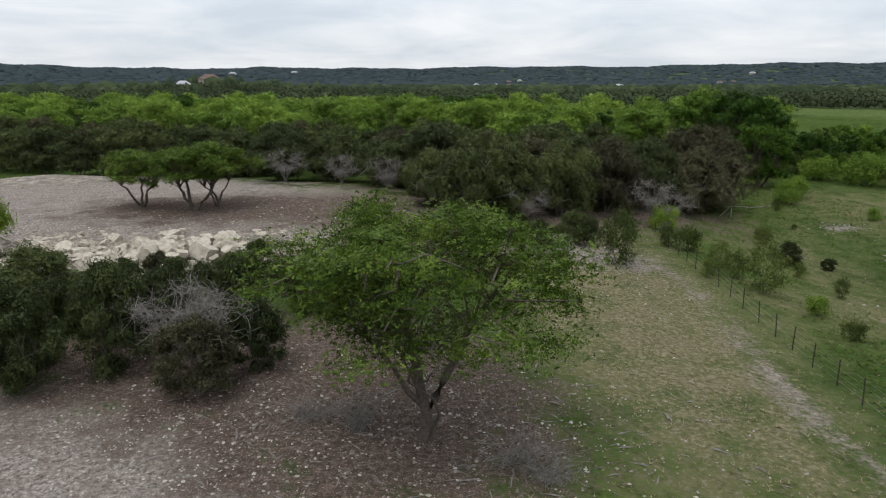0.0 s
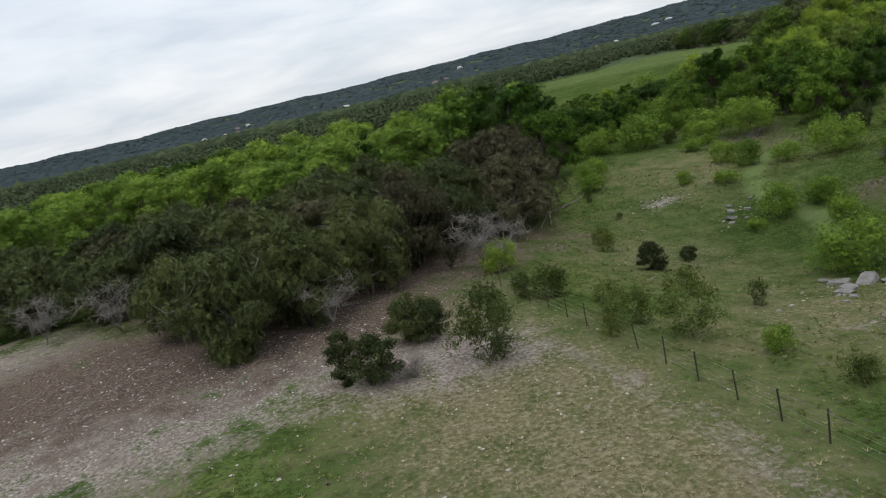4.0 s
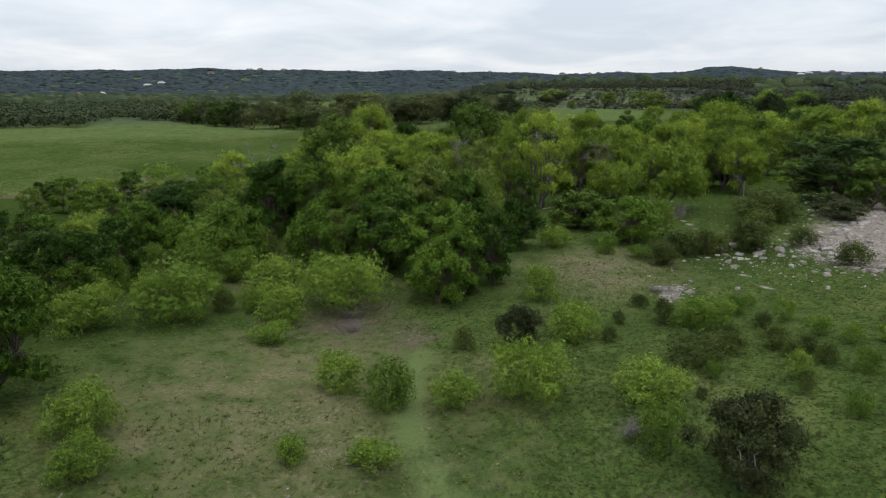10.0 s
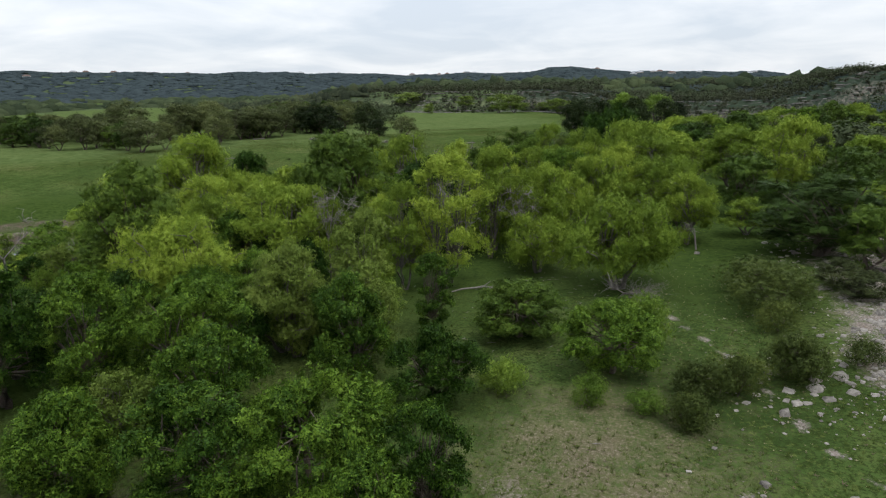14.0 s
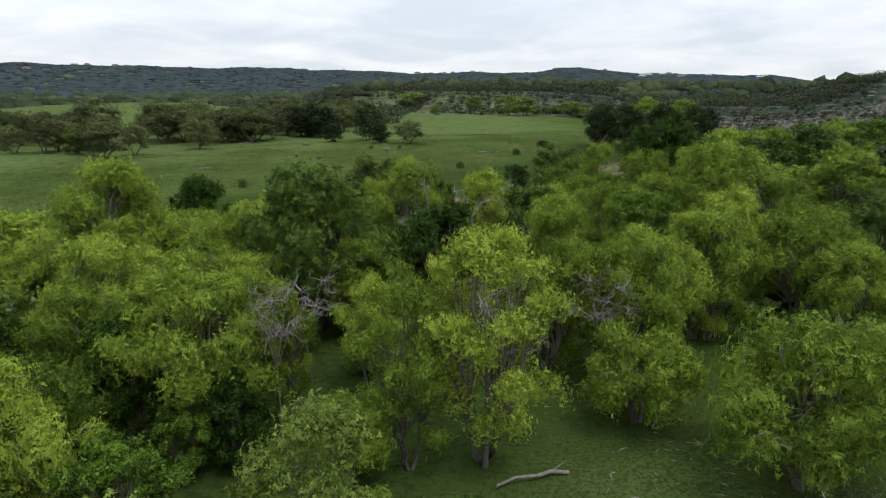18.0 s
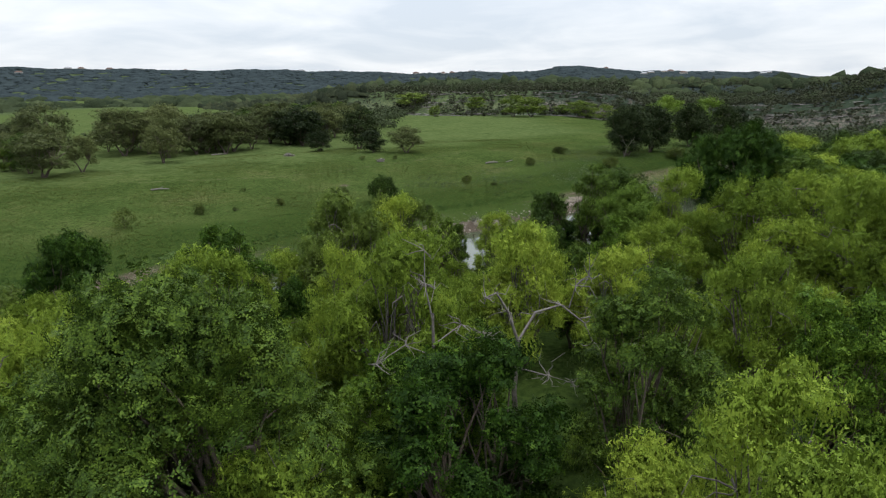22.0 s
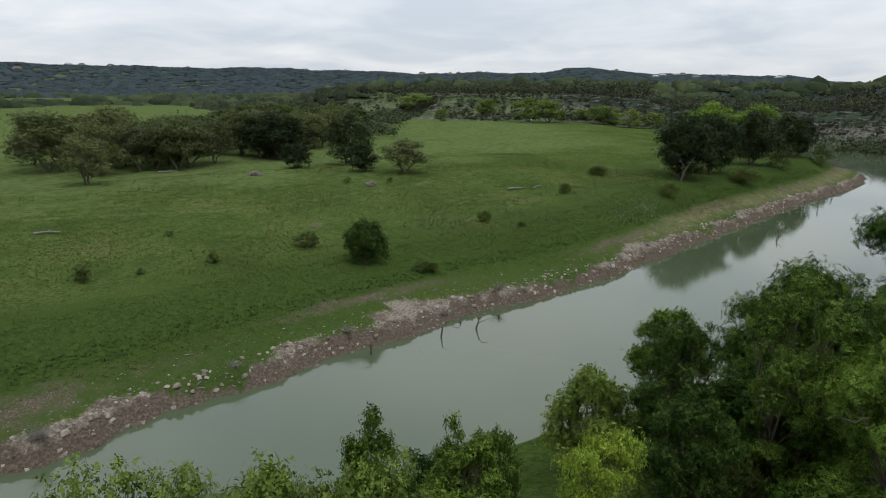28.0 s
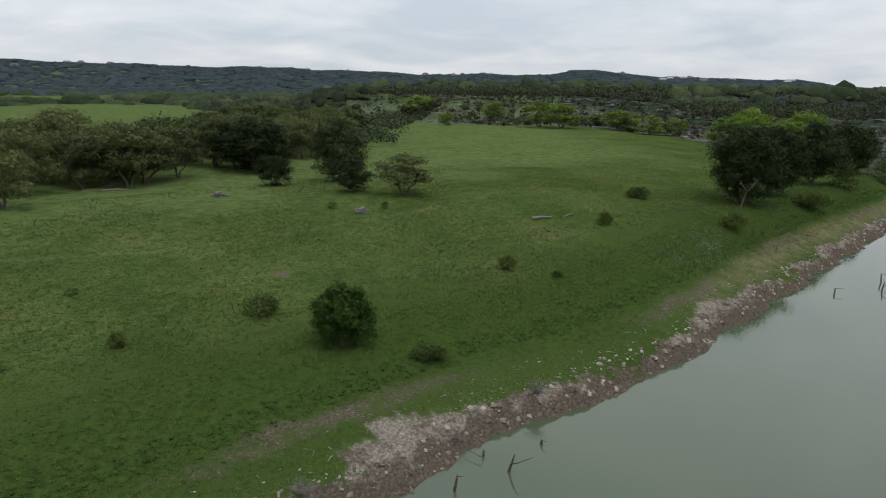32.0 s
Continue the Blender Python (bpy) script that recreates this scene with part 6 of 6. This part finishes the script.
dead_tree(99.0, 126.5, 4, [(0, 0, -0.3, 0.3), (0.2, 0, 3, 0.24), (0.1, 0.3, 6, 0.18)],
          [[(0.1, 0.3, 5.8, 0.16), (-0.8, 0.9, 7.6, 0.1), (-1.2, 1.0, 9.4, 0.03)], [(0.1, 0.3, 5.9, 0.16), (1.2, -0.6, 7.4, 0.1), (1.4, -1.2, 9.2, 0.03)], [(0.1, 0.2, 4.6, 0.1), (-1.6, 1.6, 6.4, 0.06), (-2.4, 2.4, 7.0, 0.02)]],
          "leafless grey tree standing above the creek wood")
dead_tree(140.8, 66.4, 5, [(0, 0, -0.2, 0.26), (0.8, 0.2, 1.4, 0.2), (2.0, 0.3, 2.2, 0.15)], [[(2.0, 0.3, 2.2, 0.15), (3.2, 0.8, 2.0, 0.1), (4.2, 1.2, 2.4, 0.04)], [(0.8, 0.2, 1.4, 0.12), (0.2, 0.8, 2.6, 0.07), (-0.4, 1.1, 3.2, 0.03)]], "low dead tree leaning over the grass")
dead_tree(117.4, 74.6, 6, [(0, 0, -0.2, 0.24), (-0.5, -0.8, 0.9, 0.2), (-1.1, -1.7, 1.1, 0.14)], [[(-1.1, -1.7, 1.1, 0.13), (-1.8, -2.4, 0.6, 0.09), (-2.6, -2.9, 0.5, 0.04)], [(-0.5, -0.8, 0.9, 0.12), (-1.6, 0.2, 1.8, 0.07), (-2.4, 0.4, 2.6, 0.02)]], "bleached fallen limb under a mesquite")


def bare_crown(x, y, height, seed, label, thin=1.0):
    rng = np.random.default_rng(seed)
    fork = (0.45 if thin == 1.0 else 0.12) * height
    rise = (height - fork) / height
    lean = rng.normal(0, 0.4, 2)
    limbs = []
    for i in range(9 if thin == 1.0 else 14):
        a = 0.7 * i + rng.uniform(0, 0.6)
        out = rng.uniform(1.2, 2.6)
        c, s = math.cos(a), math.sin(a)
        limbs.append([(lean[0], lean[1], fork, 0.12 * thin), (lean[0] + 0.35 * out * c, lean[1] + 0.35 * out * s, fork + 0.45 * rise * height, 0.08 * thin), (lean[0] + 0.8 * out * c, lean[1] + 0.8 * out * s, fork + (0.62 + 0.16 * (i % 3)) * rise * height, 0.045 * thin), (lean[0] + out * c, lean[1] + out * s, fork + (0.55 + 0.2 * (i % 3)) * rise * height, 0.03 * thin)])
    dead_tree(x, y, seed, [(0, 0, -0.3, 0.2 * thin), (0.4 * lean[0], 0.4 * lean[1], 0.5 * fork, 0.17 * thin), (lean[0], lean[1], fork + 0.1, 0.15 * thin)], limbs, label, 0.0, thin)


for x, y, h, seed in ((20.0, 66.0, 4.0, 81), (20.9, 65.0, 3.2, 82)):
    bare_crown(x, y, h, seed, "bleached gnarled dead shrub at the edge of the junipers", 0.42)
grow("shrub_bright", 20.8, 64.6, 2.2, 1.3, "near", "green shrub growing through bleached dead branches", "spring-green shrubs", "shrub")
for x, y, h, seed in ((-10.8, 28.6, 3.6, 83), (-9.4, 29.6, 3.0, 84), (-12.2, 30.2, 3.2, 85), (-17.4, 79.8, 3.8, 86), (-11.6, 78.2, 3.4, 87), (-5.7, 74.6, 3.6, 88), (0.4, 63.2, 3.2, 89), (6.6, 60.4, 3.0, 90), (26.4, 77.6, 3.6, 91)):
    bare_crown(x, y, h, seed, "grey leafless shrub with dense bare twigs beside junipers", 0.36)
bare_crown(119.3, 104.7, 9.6, 71, "bare grey dead crown standing among yellow-green mesquites")
bare_crown(130.2, 86.2, 8.8, 72, "bleached bare limbs of a mesquite in the wood")
bare_crown(127.0, 106.7, 7.8, 75, "low grey dead tree between mesquites")
dead_tree(360.4, 106.4, 76, [(0, 0, -0.2, 0.34), (0.3, -0.6, 2.0, 0.3), (0.2, -1.0, 3.6, 0.24)], [[(0.2, -1.0, 3.4, 0.2), (-0.2, -2.2, 5.2, 0.13), (-0.3, -3.0, 6.2, 0.04)], [(0.2, -1.0, 3.6, 0.2), (0.0, 0.4, 5.4, 0.13), (-0.2, 1.2, 7.0, 0.04)]], "pale leaning dead trunk in front of the dark oaks")


def log_thing(name, pts, r, label):
    base = tagged(new(name), label, "log", "fallen logs")
    x, y = pts[0]
    base.location = (x, y, float(ground_z(x, y)))
    k = len(pts)
    chain = [(px - x, py - y, float(ground_z(px, py)) - base.location.z + r * 0.7 + 0.25 * math.sin(3.1 * i / k)) for i, (px, py) in enumerate(pts)]
    radii = [r * (1 - 0.5 * i / (k - 1)) for i in range(k)]
    under("log", mesh_of("log", *tubes([(chain, radii)], 7), WOOD_DEAD, True), base)
    side = [(chain[1], (chain[1][0] + 0.5, chain[1][1] - 0.7, chain[1][2] + 0.5))]
    under("branch", mesh_of("log_branch", *tubes([(np.array(side[0]), [r * 0.4, r * 0.12])], 5), WOOD_DEAD), base)


log_thing("fallen_log", [(119.6, 86.9), (119.2, 87.8), (118.5, 88.4), (118.0, 89.6), (117.0, 90.4)], 0.14, "pale crooked fallen log lying on grass")
log_thing("fallen_log", [(326.6, 145.8), (327.6, 144.2), (328.8, 142.4)], 0.3, "grey fallen log on the pasture")
log_thing("fallen_log", [(316.0, 236.5), (317.5, 234.5), (318.5, 232.2)], 0.25, "grey fallen log below the grove")
log_thing("fallen_log", [(250.0, 206.5), (251.2, 205.0), (252.2, 203.2)], 0.22, "grey fallen log on the pasture")
log_thing("fallen_log", [(331.0, 140.4), (332.4, 139.6), (333.6, 138.8)], 0.16, "small grey log on the pasture")
log_thing("fallen_log", [(31.5, 38.9), (31.6, 38.2), (31.7, 37.6)], 0.06, "bleached fallen branch at the foot of the slope")
log_thing("fallen_log", [(36.0, 82.0), (38.6, 82.6), (40.6, 83.9)], 0.07, "thin bleached fallen branch in the grass")


def wood_heap(x, y, r, h, count, seed):
    rng = np.random.default_rng(seed)
    heap = tagged(new("brush_pile"), "heap of grey cut logs and branches on the pasture", "brush pile", "brush piles")
    heap.location = (x, y, float(ground_z(x, y)))
    for _ in range(count):
        a, d = rng.uniform(0, 6.283), rng.normal(0, 0.4) * r
        c = np.array([math.cos(a) * d, math.sin(a) * d * 0.7, rng.uniform(0.1, h) * max(0.2, 1 - abs(d) / r)])
        t = rng.uniform(0, 6.283)
        v = np.array([math.cos(t), math.sin(t), rng.normal(0, 0.25)]) * rng.uniform(0.5, 1.4)
        q = rng.uniform(0.05, 0.14)
        under("branch", mesh_of("pile_branch", *tubes([(bent(rng, c - v, c + v, 0.05, 4, 0.06), q * np.array([1, 0.9, 0.75, 0.5]))], 5), WOOD_DEAD), heap)


wood_heap(319.5, 210.0, 2.6, 1.1, 46, 8)
wood_heap(316.5, 176.6, 1.5, 0.7, 26, 9)


def water_stump(x, y, h, seed):
    rng = np.random.default_rng(seed)
    bed = float(ground_z(x, y))
    lean = rng.normal(0, 0.22, 2) * h
    base = tagged(new("drowned_stump"), "dark drowned tree stump standing out of the river", "stump", "drowned stumps")
    base.location = (x, y, bed)
    up = WATER - bed
    under("trunk", mesh_of("stump", *tubes([([(0, 0, -0.1), (lean[0] * 0.3, lean[1] * 0.3, up + 0.1), (lean[0] * 0.7, lean[1] * 0.7, up + h * 0.6), (lean[0], lean[1], up + h)], [0.16, 0.13, 0.10, 0.04])], 6), BARK), base)
    under("limb", mesh_of("stump_limb", *tubes([([(lean[0] * 0.5, lean[1] * 0.5, up + h * 0.45), (lean[0] + rng.normal(0, 0.5), lean[1] + rng.normal(0, 0.5), up + h * 0.9), (lean[0] + rng.normal(0, 0.9), lean[1] + rng.normal(0, 0.9), up + h * 1.05)], [0.07, 0.05, 0.02])], 5), BARK), base)


for i, (x, y, h) in enumerate(((245.6, 136.2, 1.5), (249.8, 132.8, 1.6), (251.8, 135.4, 0.5), (237.2, 142.2, 1.6), (255.5, 130.9, 0.5), (319.9, 94.9, 0.9), (325.3, 86.9, 1.7), (331.4, 85.4, 1.6), (357.1, 77.0, 1.4), (372.0, 73.5, 2.2), (383.6, 68.6, 2.4), (395.9, 62.6, 2.2), (366.0, 72.0, 1.2), (261.2, 96.3, 2.6), (262.6, 94.4, 3.2), (259.4, 97.6, 1.8))):
    water_stump(x, y, h, 300 + i)
for i, (x, y, s, h) in enumerate(((262.1, 132.6, 0.9, 0.8), (252.6, 138.0, 0.9, 0.4), (239.0, 146.0, 1.0, 0.4), (300.5, 112.5, 0.9, 0.5), (225.0, 152.6, 0.8, 0.3), (206.5, 159.4, 1.0, 0.7))):
    ob = new("driftwood", BRUSH[i % 3])
    ob.matrix_basis = Matrix.LocRotScale((x, y, float(ground_z(x, y))), Euler((0, 0, 2.3 * i)), (s, s, h))
    tagged(ob, "grey driftwood roots stranded on the river bank", "driftwood", "stranded driftwood")


# ---------------------------------------------------------------- rock ledges of the bluff
def ledge_spots(rng):
    y = rng.uniform(-330, 320, 12000)
    level = rng.integers(0, 8, len(y))
    b = 1 + 6.2 * level + rng.normal(0, 2.3, len(y))
    lo = 646 + 0.0006 * (y - 50) ** 2 - 0.05 * (y - 50) + 10 * np.sin(y * 0.044) + 5 * np.sin(y * 0.13)
    keep = np.sin(y * 0.05 + level * 1.9) + rng.uniform(-0.8, 0.8, len(y)) > 0.6 * (y < -60)
    return (lo + b)[keep], y[keep]


BLOCK = (np.array([(-0.6, -1.3, -0.3), (0.6, -1.2, -0.3), (0.6, 1.3, -0.3), (-0.55, 1.2, -0.3), (-0.6, -1.2, 0.42), (0.5, -1.1, 0.45), (0.55, 1.2, 0.42), (-0.5, 1.1, 0.45)]),
         np.array([(0, 1, 5, 4), (1, 2, 6, 5), (2, 3, 7, 6), (3, 0, 4, 7), (4, 5, 6, 7)]))


def turned_blocks(name, seed):
    rng = np.random.default_rng(seed)
    x, y = ledge_spots(rng)
    n = len(x)
    s = rng.uniform(0.35, 1.0, n) ** 1.4 * 1.35
    pv, pf = BLOCK
    jit = pv[None] * rng.uniform(0.7, 1.3, (n, 8, 1))
    turn = rng.normal(0, 0.35, n)[:, None]
    u, w = s[:, None] * jit[..., 0], s[:, None] * jit[..., 1] * rng.uniform(0.7, 2.4, n)[:, None]
    v = np.stack([x[:, None] + u * np.cos(turn) - w * np.sin(turn), y[:, None] + u * np.sin(turn) + w * np.cos(turn), ground_z(x, y)[:, None] + 0.5 * s[:, None] * jit[..., 2]], -1).reshape(-1, 3)
    f = (pf[None] + (np.arange(n) * 8)[:, None, None]).reshape(-1, 4)
    tagged(new(name, mesh_of(name, v, f, LEDGE)), "broken grey limestone ledges stepping up the bluff", "rock ledges", "", "stuff")


turned_blocks("bluff_ledges", 61)

# ---------------------------------------------------------------- houses on the far slopes
ROOF = plain("brown_roof", (0.13, 0.085, 0.07), 0.8)
ROOF_PALE = plain("pale_metal_roof", (0.36, 0.37, 0.39), 0.5)
WALL_PALE = plain("pale_stucco", (0.40, 0.38, 0.35), 0.8)
WALL_TAN = plain("tan_limestone_wall", (0.40, 0.34, 0.27), 0.85)
PANE = plain("dark_window", (0.03, 0.035, 0.04), 0.15)


def house(x, y, w, d, h, roof, wall, turn, lift, label, hip=0.45):
    base = tagged(new("house"), label, "house", "houses on the hills")
    base.matrix_basis = pose(x, y, float(ground_z(x, y)) + lift, 0, 0, turn)
    bm = bmesh.new()
    bmesh.ops.create_cube(bm, size=1, matrix=Matrix.Translation((0, 0, h / 2 - 1.5)) @ Matrix.Diagonal((w, d, h + 3, 1)))
    me = bpy.data.meshes.new("house_wall")
    bm.to_mesh(me)
    bm.free()
    me.materials.append(wall)
    under("wall", me, base)
    e, r = 0.7, 0.26 * d + 1.0
    vs = [(-w / 2 - e, -d / 2 - e, h), (w / 2 + e, -d / 2 - e, h), (w / 2 + e, d / 2 + e, h), (-w / 2 - e, d / 2 + e, h), (-w / 2 + hip * d, 0, h + r), (w / 2 - hip * d, 0, h + r)]
    bm = bmesh.new()
    bv = [bm.verts.new(v) for v in vs]
    for f in ((0, 1, 5, 4), (2, 3, 4, 5), (1, 2, 5), (3, 0, 4), (3, 2, 1, 0)):
        bm.faces.new([bv[i] for i in f])
    me = bpy.data.meshes.new("house_roof")
    bm.to_mesh(me)
    bm.free()
    me.materials.append(roof)
    under("roof", me, base)
    k = max(2, int(w / 5))
    for i in range(k):
        bm = bmesh.new()
        bmesh.ops.create_cube(bm, size=1, matrix=Matrix.Translation((-w / 2 + w * (i + 0.5) / k, -d / 2 - 0.03, h * 0.52)) @ Matrix.Diagonal((1.6, 0.12, 1.8, 1)))
        me = bpy.data.meshes.new("house_window")
        bm.to_mesh(me)
        bm.free()
        me.materials.append(PANE)
        under("window", me, base)


house(-216, 665, 20, 15, 6.5, ROOF, WALL_TAN, 18, 1.0, "large house with a brown hipped roof above the trees", 0.42)
house(-232, 640, 12, 8, 3.5, ROOF_PALE, WALL_PALE, 10, 0.5, "low pale outbuilding among the trees")
hr = random.Random(91)
for deg, dist in ((-20.4, 2400), (-15.5, 2500), (-1.3, 2100), (0.3, 2080), (1.8, 2350), (10.1, 1900), (18.5, 2300), (21.1, 2600), (31.7, 1900), (33.4, 2000), (36.9, 2250), (41.8, 2500), (44.9, 2750), (47.6, 2800), (52.8, 2750), (61.4, 2600), (62.9, 2650), (64.5, 2550), (66.9, 2700), (70.5, 2500), (72.7, 2450), (75.0, 2600), (81.6, 2800), (83.2, 2700), (85.6, 2550), (88.5, 2300), (90.0, 2450), (91.4, 2400), (93.4, 2500), (97.0, 2450), (100.8, 2400)):
    a = radians(deg)
    for k in range(hr.choice((1, 1, 2))):
        x, y = 150 + (dist + 40 * k) * math.sin(a) + 38 * k, 100 + (dist + 40 * k) * math.cos(a) - 20 * k
        pale = hr.random() < 0.6
        house(x, y, hr.uniform(13, 24), hr.uniform(9, 13), hr.uniform(4, 6), ROOF_PALE if pale else ROOF, WALL_PALE if hr.random() < 0.7 else WALL_TAN, -deg + hr.uniform(-25, 25), 1.5, "pale hillside house half hidden by distant woods" if pale else "brown-roofed hillside house among distant woods")
